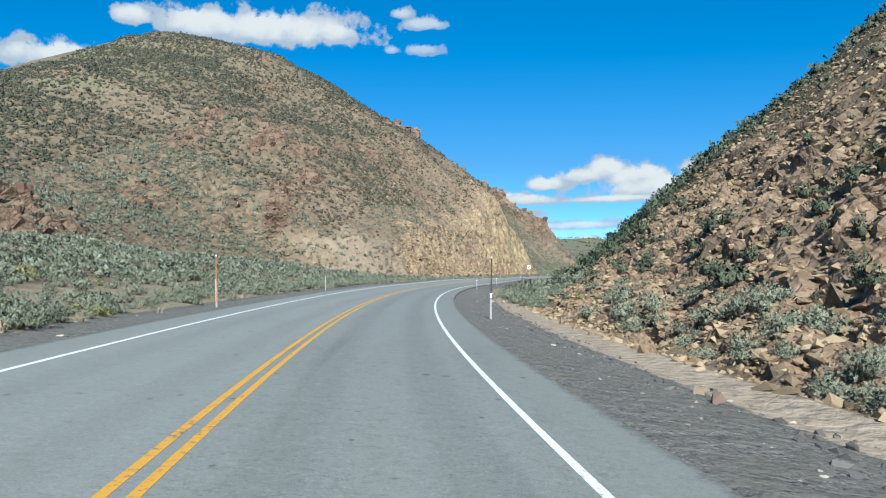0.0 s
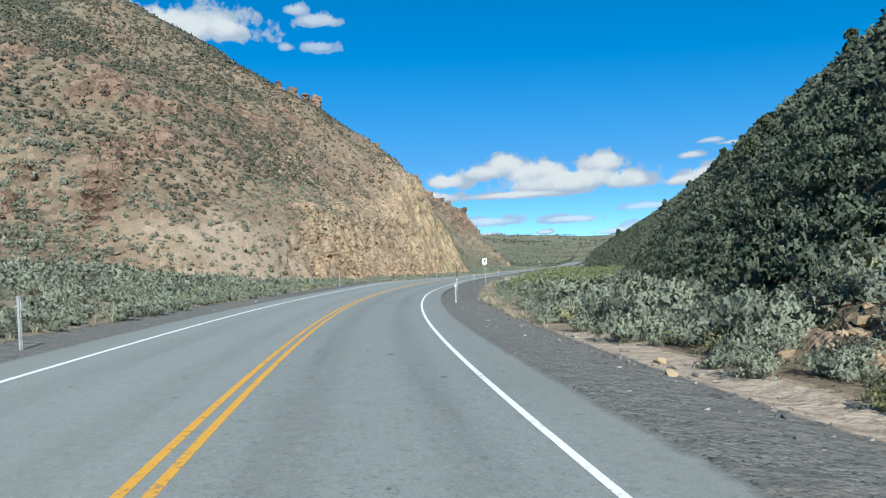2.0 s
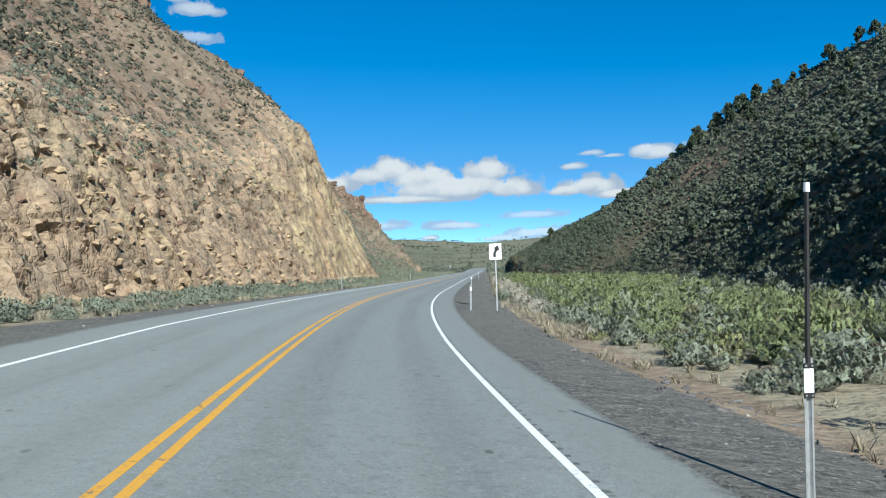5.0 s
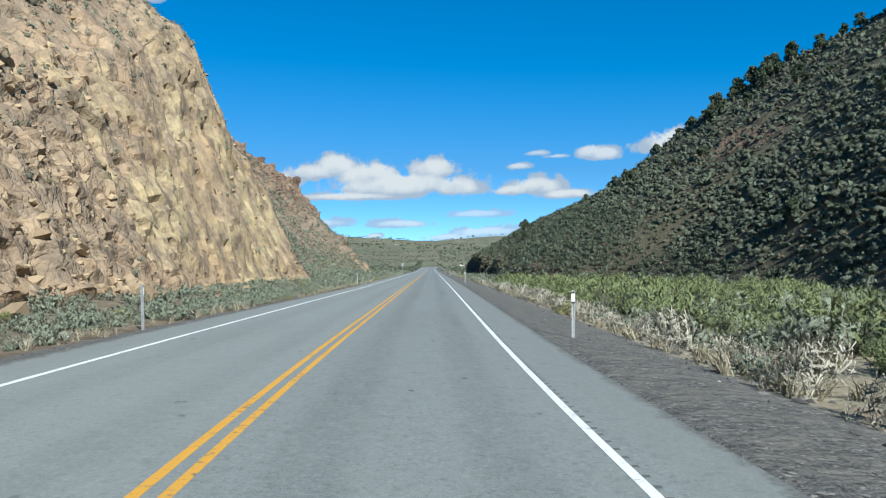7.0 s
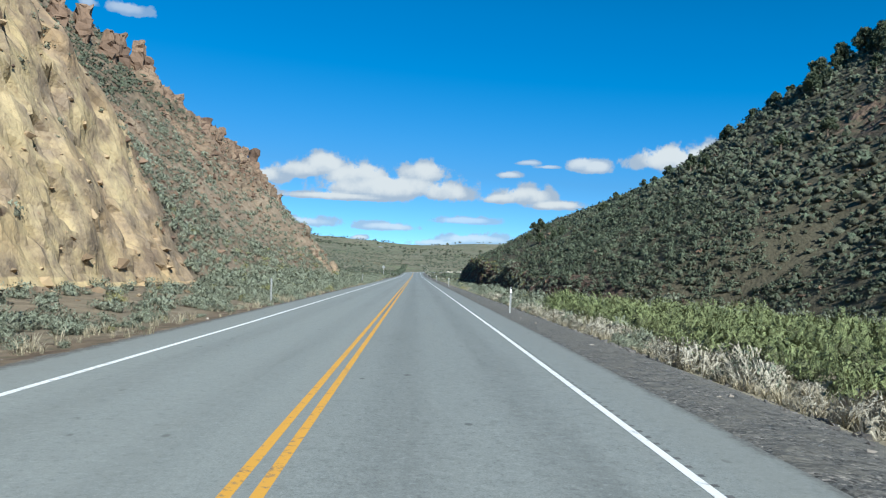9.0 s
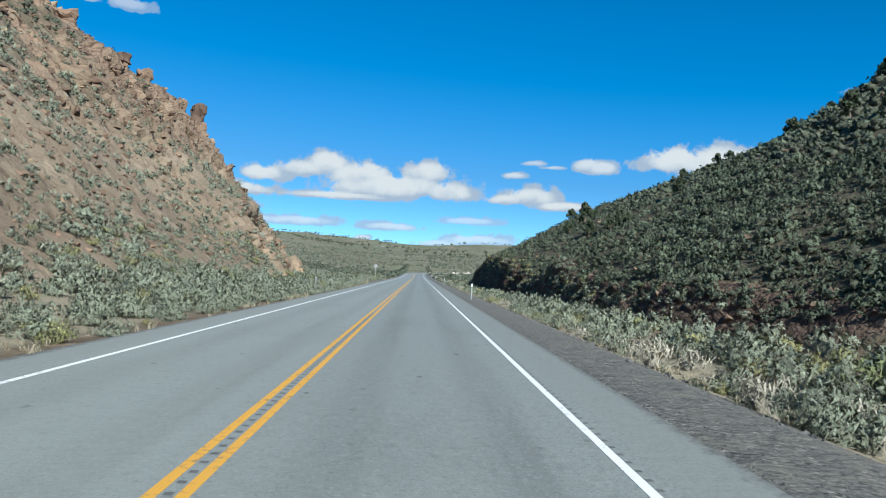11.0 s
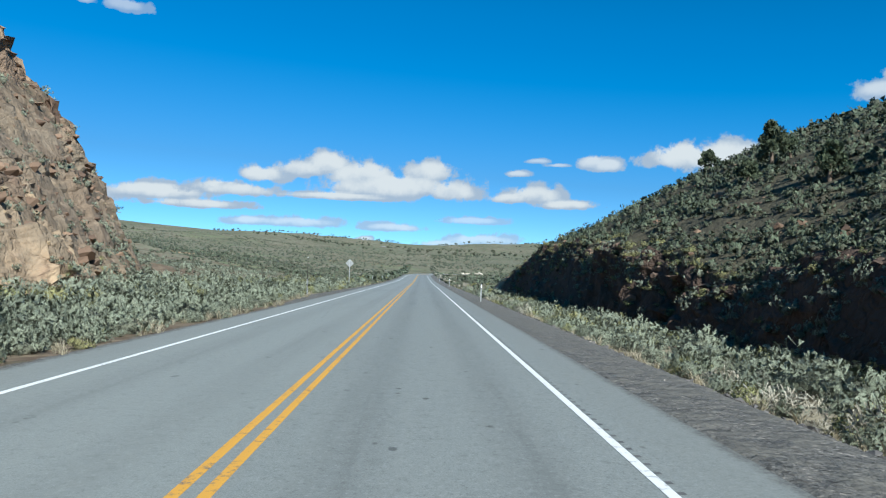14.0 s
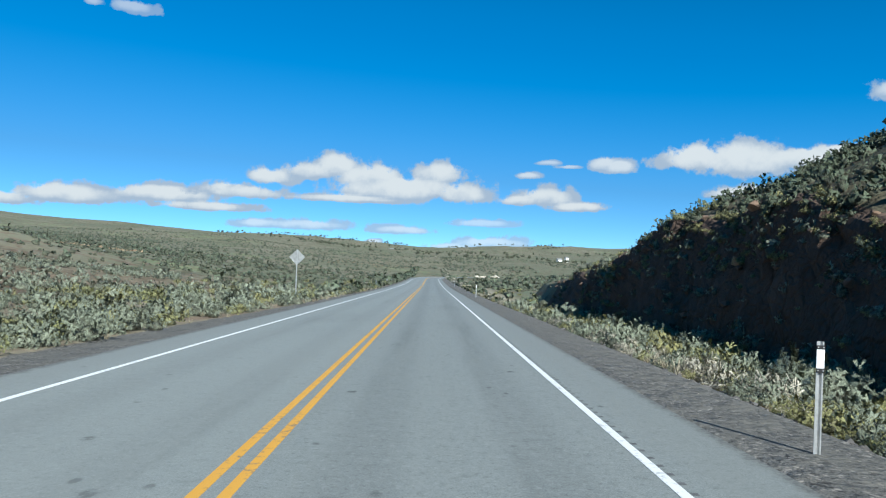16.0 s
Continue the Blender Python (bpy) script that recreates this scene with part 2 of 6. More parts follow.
def asphalt_material():
    """Worn asphalt; the u of the map runs across the road in metres, v along it."""
    m = Nodes("worn_asphalt", 0.82, spec=0.35)
    uv_node = m.add("ShaderNodeUVMap")
    uv_node.uv_map = "road"
    uv = uv_node.outputs["UV"]
    sep = m.add("ShaderNodeSeparateXYZ")
    m.put(sep.inputs[0], uv)
    u = sep.outputs[0]
    agg = m.noise(55.0, 3, 0.8)
    streak = m.noise(1.0, 4, 0.6, m.scaled(uv, 1.6, 0.035, 1))
    patch = m.noise(0.35, 5, 0.6, m.scaled(uv, 1, 0.25, 1))
    # wheel tracks are a little darker and smoother, the strip between them paler
    lane = m.math("ABSOLUTE", m.math("SUBTRACT", m.math("ABSOLUTE", u), 1.85))
    track = m.ramp(m.math("ABSOLUTE", m.math("SUBTRACT", lane, 0.85)), 0.55, 0.1)
    col = m.mix(m.ramp(agg, 0.3, 0.7), (0.168, 0.181, 0.172), (0.276, 0.294, 0.277))
    col = m.mix(m.math("MULTIPLY", m.ramp(streak, 0.42, 0.7), 0.55), col, (0.229, 0.241, 0.225))
    col = m.mix(m.math("MULTIPLY", track, 0.28), col, (0.131, 0.138, 0.13))
    col = m.mix(m.math("MULTIPLY", m.ramp(patch, 0.5, 0.75), 0.35), col, (0.145, 0.152, 0.142))
    spots = m.voronoi(1.1, "F1", m.scaled(uv, 1, 0.6, 1))
    col = m.mix(m.math("MULTIPLY", m.math("MULTIPLY", m.ramp(spots, 0.10, 0.05), m.ramp(m.noise(6.0, 3), 0.42, 0.58)), 0.8), col, (0.0468, 0.0483, 0.045))
    mott = m.noise(5.0, 5, 0.75)
    col = m.mix(m.math("MULTIPLY", m.ramp(mott, 0.52, 0.70), 0.40), col, (0.108, 0.114, 0.108))
    col = m.mix(m.math("MULTIPLY", m.ramp(mott, 0.47, 0.32), 0.35), col, (0.281, 0.297, 0.279))
    rut = m.noise(0.8, 4, 0.6, m.scaled(uv, 2.2, 0.10, 1))
    col = m.mix(m.math("MULTIPLY", m.math("MULTIPLY", m.ramp(rut, 0.52, 0.7), track), 0.3), col, (0.103, 0.108, 0.102))
    grit = m.noise(17.0, 3, 0.7)
    col = m.mix(m.math("MULTIPLY", m.ramp(grit, 0.56, 0.68), 0.45), col, (0.0935, 0.0984, 0.0936))
    col = m.mix(m.math("MULTIPLY", m.ramp(grit, 0.44, 0.34), 0.35), col, (0.337, 0.357, 0.335))
    dash = m.voronoi(2.3, "F1", m.scaled(uv, 1, 0.55, 1))
    col = m.mix(m.math("MULTIPLY", m.math("MULTIPLY", m.ramp(dash, 0.13, 0.07), m.ramp(m.noise(0.9, 3), 0.5, 0.62)), 0.75), col, (0.0655, 0.0675, 0.063))
    col = m.mix(m.math("MULTIPLY", m.ramp(u, 0.3, -0.6), 0.22), col, (0.318, 0.338, 0.315))
    shoulder = m.ramp(m.math("ABSOLUTE", u), 3.75, 4.3)
    col = m.mix(m.math("MULTIPLY", shoulder, 0.35), col, (0.21, 0.217, 0.198))
    frayed = m.math("ADD", m.math("ABSOLUTE", u), m.math("MULTIPLY", m.math("SUBTRACT", m.noise(3.0, 5, 0.7), 0.5), 0.45))
    col = m.mix(m.ramp(frayed, 4.62, 4.82), col, m.mix(m.ramp(grit, 0.42, 0.6), (0.173, 0.172, 0.155), (0.0982, 0.0984, 0.09)))
    return m.done(col, m.bump(agg, 0.35, 0.01))


def paint_material(name, color, worn):
    m = Nodes(name, 0.7, spec=0.3)
    wear = m.noise(9.0, 5, 0.7)
    big = m.noise(0.7, 4, 0.6)
    col = m.mix(m.math("MULTIPLY", m.ramp(m.math("ADD", m.math("MULTIPLY", wear, 0.7), m.math("MULTIPLY", big, 0.3)), 0.52, 0.66), worn), color, (0.13, 0.13, 0.128))
    return m.done(col, m.bump(m.noise(55.0, 3, 0.8), 0.25, 0.008))


def leaf_material(name, dark, light, tip, gap_scale=34.0, rough=0.8, open_leaf=0.46):
    """Small leaves on sprays: light shows through the gaps between them."""
    m = Nodes(name, rough, spec=0.25)
    isl = m.add("ShaderNodeNewGeometry").outputs["Random Per Island"]
    tone = m.add("ShaderNodeVertexColor")
    tone.layer_name = "tone"
    ts = m.add("ShaderNodeSeparateColor")
    m.put(ts.inputs["Color"], tone.outputs["Color"])
    rnd = m.add("ShaderNodeObjectInfo").outputs["Random"]
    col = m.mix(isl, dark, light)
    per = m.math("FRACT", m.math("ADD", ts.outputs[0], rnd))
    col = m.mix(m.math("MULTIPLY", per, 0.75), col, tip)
    # twig brown by share; in shrubs it also paints the inner shade
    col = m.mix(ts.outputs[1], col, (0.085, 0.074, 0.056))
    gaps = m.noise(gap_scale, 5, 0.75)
    # noise flecks darken the colour as painted shade between the leaves
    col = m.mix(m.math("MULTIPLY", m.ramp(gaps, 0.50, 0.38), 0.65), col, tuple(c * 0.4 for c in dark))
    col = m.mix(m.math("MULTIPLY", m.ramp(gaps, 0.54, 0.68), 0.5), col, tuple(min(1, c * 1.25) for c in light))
    if open_leaf:
        m.put(m.bsdf.inputs["Alpha"], m.ramp(m.noise(gap_scale * 0.75, 4, 0.7), open_leaf - 0.02, open_leaf + 0.02))
    return m.done(col, m.bump(gaps, 0.8, 1.2 / gap_scale))


def plain_material(name, color, rough=0.6, metal=0.0, grain=0.15, scale=6.0):
    m = Nodes(name, rough, metal)
    dark = tuple(c * (1 - grain * 2) for c in color)
    col = m.mix(m.ramp(m.noise(scale, 5, 0.65), 0.4, 0.7), color, dark)
    return m.done(col, m.bump(m.noise(scale * 4, 3), 0.15, 0.01))


def rock_material(name, a, b, c):
    m = Nodes(name, 0.92, spec=0.2)
    isl = m.add("ShaderNodeNewGeometry").outputs["Random Per Island"]
    rnd = m.add("ShaderNodeObjectInfo").outputs["Random"]
    col = m.mix(m.math("FRACT", m.math("ADD", isl, rnd)), a, b)
    col = m.mix(m.ramp(m.noise(2.5, 5, 0.65), 0.5, 0.7), col, c)
    return m.done(col, m.bump(m.noise(9.0, 6, 0.7), 0.6, 0.05))


M_GROUND = ground_material()
M_ASPHALT = asphalt_material()
M_YELLOW = paint_material("yellow_road_paint", (0.66, 0.34, 0.05), 0.9)
M_WHITE = paint_material("white_road_paint", (0.78, 0.78, 0.76), 0.6)
M_GROOVE = plain_material("milled_groove", (0.13, 0.13, 0.13), 0.95)
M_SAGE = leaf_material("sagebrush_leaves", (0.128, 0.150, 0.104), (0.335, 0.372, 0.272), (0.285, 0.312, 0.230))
# darker leaf copy for far hills and, with shade in its colour, the right slope
M_SAGE_FAR_SHADED = leaf_material("hill_and_shaded_sagebrush", (0.058, 0.076, 0.048), (0.164, 0.204, 0.134), (0.134, 0.164, 0.107), 14.0, 0.8, 0.40)
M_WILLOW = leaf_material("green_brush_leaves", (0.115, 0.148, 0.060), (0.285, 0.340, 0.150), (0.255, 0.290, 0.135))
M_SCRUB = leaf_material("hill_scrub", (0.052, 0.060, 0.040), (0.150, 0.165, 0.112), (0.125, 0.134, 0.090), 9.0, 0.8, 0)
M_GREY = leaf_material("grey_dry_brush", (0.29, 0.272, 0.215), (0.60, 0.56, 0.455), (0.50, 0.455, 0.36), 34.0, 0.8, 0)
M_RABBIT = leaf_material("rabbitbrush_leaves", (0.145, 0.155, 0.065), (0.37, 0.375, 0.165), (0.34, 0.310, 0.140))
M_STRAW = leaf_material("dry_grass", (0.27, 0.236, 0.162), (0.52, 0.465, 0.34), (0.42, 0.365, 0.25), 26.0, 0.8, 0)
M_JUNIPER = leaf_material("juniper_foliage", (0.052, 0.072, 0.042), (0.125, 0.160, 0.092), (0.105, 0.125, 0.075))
M_BARK = plain_material("shaggy_bark", (0.19, 0.145, 0.11), 0.95, 0, 0.25, 9)
M_TWIG = plain_material("grey_twigs", (0.20, 0.17, 0.14), 0.95, 0, 0.2, 20)
M_TALUS = rock_material("talus_stone", (0.165, 0.116, 0.074), (0.39, 0.296, 0.190), (0.26, 0.183, 0.113))
M_CRAG = rock_material("crag_stone", (0.105, 0.070, 0.052), (0.265, 0.178, 0.122), (0.15, 0.098, 0.070))
M_OCHRE = rock_material("ochre_stone", (0.31, 0.222, 0.143), (0.44, 0.332, 0.205), (0.36, 0.258, 0.160))
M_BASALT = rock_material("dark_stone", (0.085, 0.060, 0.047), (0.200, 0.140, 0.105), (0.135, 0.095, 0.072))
M_CLOD = rock_material("crushed_stone", (0.075, 0.070, 0.067), (0.17, 0.16, 0.152), (0.11, 0.10, 0.093))
M_CHIP = rock_material("pale_chips", (0.22, 0.19, 0.165), (0.46, 0.42, 0.36), (0.30, 0.26, 0.22))
M_STEEL = plain_material("galvanised_steel", (0.52, 0.53, 0.53), 0.45, 0.7, 0.12, 12)
M_REFLECT = plain_material("white_reflector_sheet", (0.82, 0.83, 0.83), 0.4, 0, 0.03)
M_BLACK = plain_material("black_band", (0.025, 0.025, 0.027), 0.6, 0, 0.1)
M_ROD = plain_material("black_marker_rod", (0.035, 0.033, 0.033), 0.6, 0.1, 0.2)
M_ORANGE = plain_material("faded_orange_rod", (0.55, 0.22, 0.12), 0.7, 0, 0.2, 14)
M_RUST = plain_material("rusty_marker_rod", (0.16, 0.085, 0.05), 0.8, 0.2, 0.2, 14)
M_SIGNBACK = plain_material("aluminium_sign_back", (0.42, 0.43, 0.42), 0.5, 0.6, 0.12, 5)
M_PALE = rock_material("pale_stone", (0.42, 0.37, 0.29), (0.62, 0.56, 0.46), (0.50, 0.43, 0.33))
M_PLASTER = plain_material("white_painted_wall", (0.75, 0.73, 0.68), 0.8, 0, 0.08)
M_ROOF = plain_material("grey_metal_roof", (0.30, 0.29, 0.28), 0.6, 0.3, 0.1)


# ---------- mesh helpers ----------
def mesh_np(name, verts, tris, mat, tone=None, smooth=False, normals=None):
    """A mesh from arrays of places and triangles."""
    me = bpy.data.meshes.new(name)
    nv, nt = len(verts), len(tris)
    me.vertices.add(nv)
    me.vertices.foreach_set("co", np.asarray(verts, np.float32).ravel())
    k = tris.shape[1]
    me.loops.add(nt * k)
    me.loops.foreach_set("vertex_index", np.asarray(tris, np.int32).ravel())
    me.polygons.add(nt)
    me.polygons.foreach_set("loop_start", np.arange(0, nt * k, k, dtype=np.int32))
    me.polygons.foreach_set("loop_total", np.full(nt, k, np.int32))
    me.polygons.foreach_set("use_smooth", np.full(nt, smooth))
    me.materials.append(mat)
    me.update(calc_edges=True)
    if tone is not None:
        at = me.color_attributes.new("tone", "FLOAT_COLOR", "POINT")
        at.data.foreach_set("color", np.asarray(tone, np.float32).ravel())
    if normals is not None:
        at = me.attributes.new("custom_normal", "FLOAT_VECTOR", "POINT")
        at.data.foreach_set("vector", np.asarray(normals, np.float32).ravel())
    return me


def part(name, bm, material, parent, label=""):
    """Links a bmesh as one mesh object under a thing or a part."""
    me = bpy.data.meshes.new(name)
    bm.to_mesh(me)
    bm.free()
    me.materials.append(material)
    ob = new(name, me)
    ob.parent = parent
    if label:
        tagged(ob, label)
    return ob


def box(bm, x0, x1, y0, y1, z0, z1, bevel=0.0):
    r = bmesh.ops.create_cube(bm, size=1, matrix=Matrix.LocRotScale(((x0 + x1) / 2, (y0 + y1) / 2, (z0 + z1) / 2), None, (x1 - x0, y1 - y0, z1 - z0)))
    if bevel:
        es = {e for v in r["verts"] for e in v.link_edges}
        bmesh.ops.bevel(bm, geom=list(es), offset=bevel, segments=2, affect="EDGES", profile=0.5)
    return bm


def tube(bm, a, b, ra, rb, n=8):
    a, b = Vector(a), Vector(b)
    d = b - a
    q = d.to_track_quat("Z", "Y").to_matrix().to_4x4()
    bmesh.ops.create_cone(bm, cap_ends=True, segments=n, radius1=ra, radius2=rb, depth=d.length, matrix=Matrix.Translation((a + b) / 2) @ q)
    return bm


# ---------- the road's line ----------
ST = np.arange(-420.0, 1201.0, 1.0)
KAPPA = np.interp(ST, [-420, -60, -20, 20, 60, 100, 130, 160, 190, 230, 540, 590, 1200],
                  [0, 0, -0.00267, -0.00226, -0.003, -0.00214, -0.00406, 0.00003, 0.00001, 0.0, 0.0, -0.0042, -0.0042])
HEAD = np.cumsum(KAPPA)
HEAD -= np.interp(300, ST, HEAD)
RX, RY = np.cumsum(-np.sin(HEAD)), np.cumsum(np.cos(HEAD))
RX -= np.interp(300, ST, RX)
RY += 295.66 - np.interp(300, ST, RY)


def bank(s):
    """Cross fall of the road, down to the right, as a slope."""
    return np.tan(np.radians(np.interp(s, [-20, 80, 110, 140, 170, 200, 420], [3.66, 3.53, 5.2, 2.3, 1.4, 0.12, 0])))


def on_road(s, d):
    """World x, y at station s and d metres right of the centre line."""
    h = np.interp(s, ST, HEAD)
    return np.interp(s, ST, RX) + d * np.cos(h), np.interp(s, ST, RY) + d * np.sin(h)


def smooth(x, a, b):
    t = np.clip((x - a) / (b - a), 0, 1)
    return t * t * (3 - 2 * t)


def curve(s, ks, vs):
    """Smooth interpolation through a few knots."""
    s = np.asarray(s, float)
    i = np.clip(np.searchsorted(ks, s) - 1, 0, len(ks) - 2)
    ks, vs = np.asarray(ks, float), np.asarray(vs, float)
    t = np.clip((s - ks[i]) / (ks[i + 1] - ks[i]), 0, 1)
    return vs[i] + (vs[i + 1] - vs[i]) * (0.35 * t + 0.65 * t * t * (3 - 2 * t))


# ---------- noise on arrays ----------
def lattice(i, j, k, seed):
    n = (i * 374761393 + j * 668265263 + k * 2147483647 + seed * 974711) & 0xFFFFFFFF
    n = ((n ^ (n >> 13)) * 1274126177) & 0xFFFFFFFF
    return ((n ^ (n >> 16)) & 0xFFFF) / 65535.0


def vnoise(p, seed=0):
    """Value noise from -1 to 1."""
    f = np.floor(p).astype(np.int64)
    t = p - f
    t = t * t * (3 - 2 * t)
    out = 0
    for a in (0, 1):
        for b in (0, 1):
            for c in (0, 1):
                w = (t[..., 0] if a else 1 - t[..., 0]) * (t[..., 1] if b else 1 - t[..., 1]) * (t[..., 2] if c else 1 - t[..., 2])
                out = out + w * lattice(f[..., 0] + a, f[..., 1] + b, f[..., 2] + c, seed)
    return out * 2 - 1


def fbm(p, octaves=4, seed=0, gain=0.5):
    out, amp = 0, 1.0
    for o in range(octaves):
        out = out + amp * vnoise(p * 2.03 ** o, seed + o)
        amp *= gain
    return out


def blocks(p, seed=0):
    """Fractured rock: a level for each irregular block, and the distance to the block's joint."""
    f = np.floor(p).astype(np.int64)
    best = np.full(p.shape[:-1], 9.0)
    second = best.copy()
    level = np.zeros(p.shape[:-1])
    for a in (-1, 0, 1):
        for b in (-1, 0, 1):
            for c in (-1, 0, 1):
                i, j, k = f[..., 0] + a, f[..., 1] + b, f[..., 2] + c
                d = np.sqrt((i + lattice(i, j, k, seed) - p[..., 0]) ** 2 + (j + lattice(i, j, k, seed + 1) - p[..., 1]) ** 2 + (k + lattice(i, j, k, seed + 2) - p[..., 2]) ** 2)
                near = d < best
                second = np.where(near, best, np.minimum(second, d))
                level = np.where(near, lattice(i, j, k, seed + 3), level)
                best = np.minimum(best, d)
    return level * 2 - 1, second - best


# ---------- the land: cross sections along the road ----------
LS = [-420, 0, 60, 90, 100, 106, 114, 126, 145, 168, 180, 190, 204, 218, 227, 238, 260, 290, 305, 320, 335, 347, 352, 358, 375, 700]
L_FOOT = ([-42, -42, -42, -36, -29, -20, -16, -13.2, -13, -12.8, -13.5, -14.5, -14.2, -13.8, -13, -13, -13, -13, -12.6, -13.5, -17, -20.5, -22, -24, -18, -18],
          [4, 5, 6, 4.2, 2.8, 1.5, 0.9, 0.7, 0.6, 0.5, 0.5, 0.5, 0.5, 0.4, 0.4, 0.4, 0.5, 0.5, 0.5, 0.5, 0.8, 1, 1, 0.9, 0.6, 0.5])
L_LOW = ([-50, -50, -50, -42, -37, -26, -20.5, -17, -18.5, -18, -21.5, -19.8, -20.7, -19.0, -17.4, -17, -18, -19, -18, -18, -22, -26.5, -27, -30, -50, -60],
         [9, 9, 11.5, 8.6, 8.5, 9.5, 9.5, 10.8, 12, 11.5, 15.2, 18, 25, 14, 8.5, 4.5, 4, 4.6, 7.5, 6.5, 8, 12.2, 9.8, 5, 4.5, 4])
L_MID = ([-75, -75, -72, -62, -56, -52, -50, -52, -50, -50, -48, -41, -41, -42, -42, -42, -42, -38, -35.5, -37, -37, -37, -37, -42, -90, -110],
         [18, 18, 19, 20, 23, 25, 28, 37, 38, 39, 40.5, 41, 42, 41, 36, 31, 27, 25, 25, 24, 26.8, 23.5, 17, 8, 8.5, 8])
L_HIGH = ([-120, -120, -120, -105, -100, -100, -99, -96, -95, -94, -92, -90, -89, -88, -85, -80, -75, -60, -55, -50, -48, -46, -46, -60, -150, -180],
          [34, 34, 30, 32, 35, 38, 41, 50, 57, 65, 69, 72.5, 74, 72, 66, 57, 49, 44, 41, 35, 31.5, 26, 18, 10, 13, 12])
L_TOP = ([-210, -200, -190, -160, -155, -152, -150, -150, -148, -142, -138, -135, -130, -128, -125, -120, -110, -95, -85, -80, -75, -72, -72, -110, -250, -280],
         [42, 42, 40, 40, 42, 44, 46, 52, 61, 75, 82, 86, 84, 79, 71, 60, 50, 42, 39, 38, 35, 25, 15, 12, 18, 17])
RS = [-420, 0, 45, 75, 110, 150, 200, 240, 256, 275, 300, 325, 345, 361, 385, 430, 480, 700]
R_FOOT = ([10.6, 10.4, 11.6, 18, 22.5, 29, 34, 30, 19.5, 15.6, 16.0, 15.6, 14.9, 15.0, 13.9, 15.2, 25, 30],
          [-0.9, -0.9, -0.9, -1, -1.1, -1.2, -1.2, -1.2, -1.25, -1.3, -1.4, -1.6, -1.7, -1.7, -1.6, -1, -0.5, -0.4])
R_CUT = ([15, 14.5, 15.5, 19, 23.5, 30, 35, 32.3, 22.0, 17.4, 17.8, 16.9, 16.5, 16.8, 15.2, 17, 28, 36],
         [0.8, 1.2, 1.2, -0.4, -0.6, -0.7, -0.6, -0.3, 0.9, 1.2, 2.0, 2.2, 3.9, 5.3, 3.1, 1.2, 0.3, 0])
R_SLOPE = ([25, 25, 25, 35, 37, 45, 50, 52, 52, 52, 52, 32, 30, 30, 28, 26, 40, 60],
           [10.6, 10.4, 9.0, 13.6, 13, 15.5, 13.5, 15.5, 18.5, 22, 24.2, 10.0, 11.3, 12.9, 8.8, 3.5, 1, 0.5])
R_CREST = ([60, 60, 62, 76, 85, 95, 100, 95, 93, 90, 85, 80, 70, 64, 58, 50, 70, 120],
           [40, 40, 39, 46, 50, 55, 53, 51, 50, 49, 47.5, 38, 31, 27.5, 19, 8, 2, 1])


def grade(s):
    """The road's rise beyond the canyon."""
    return 2.2 * smooth(s, 430, 690)


def far_height(x, y):
    """Rolling hills round the valley."""
    r = np.hypot(x, y - 330)
    left = smooth(-x / (np.abs(y - 330) + 200), 0.1, 0.7)
    p = np.stack([x / 420, y / 420, 0 * x], -1)
    z = 8 * smooth(r, 160, 620) + 14 * smooth(r, 450, 900) + (50 + 42 * left) * smooth(r, 800, 1800) - 40 * smooth(r, 2000, 4200)
    return z + smooth(r, 250, 1100) * (10 * fbm(p, 4, 5) + 2.5 * fbm(p * 6, 3, 9))


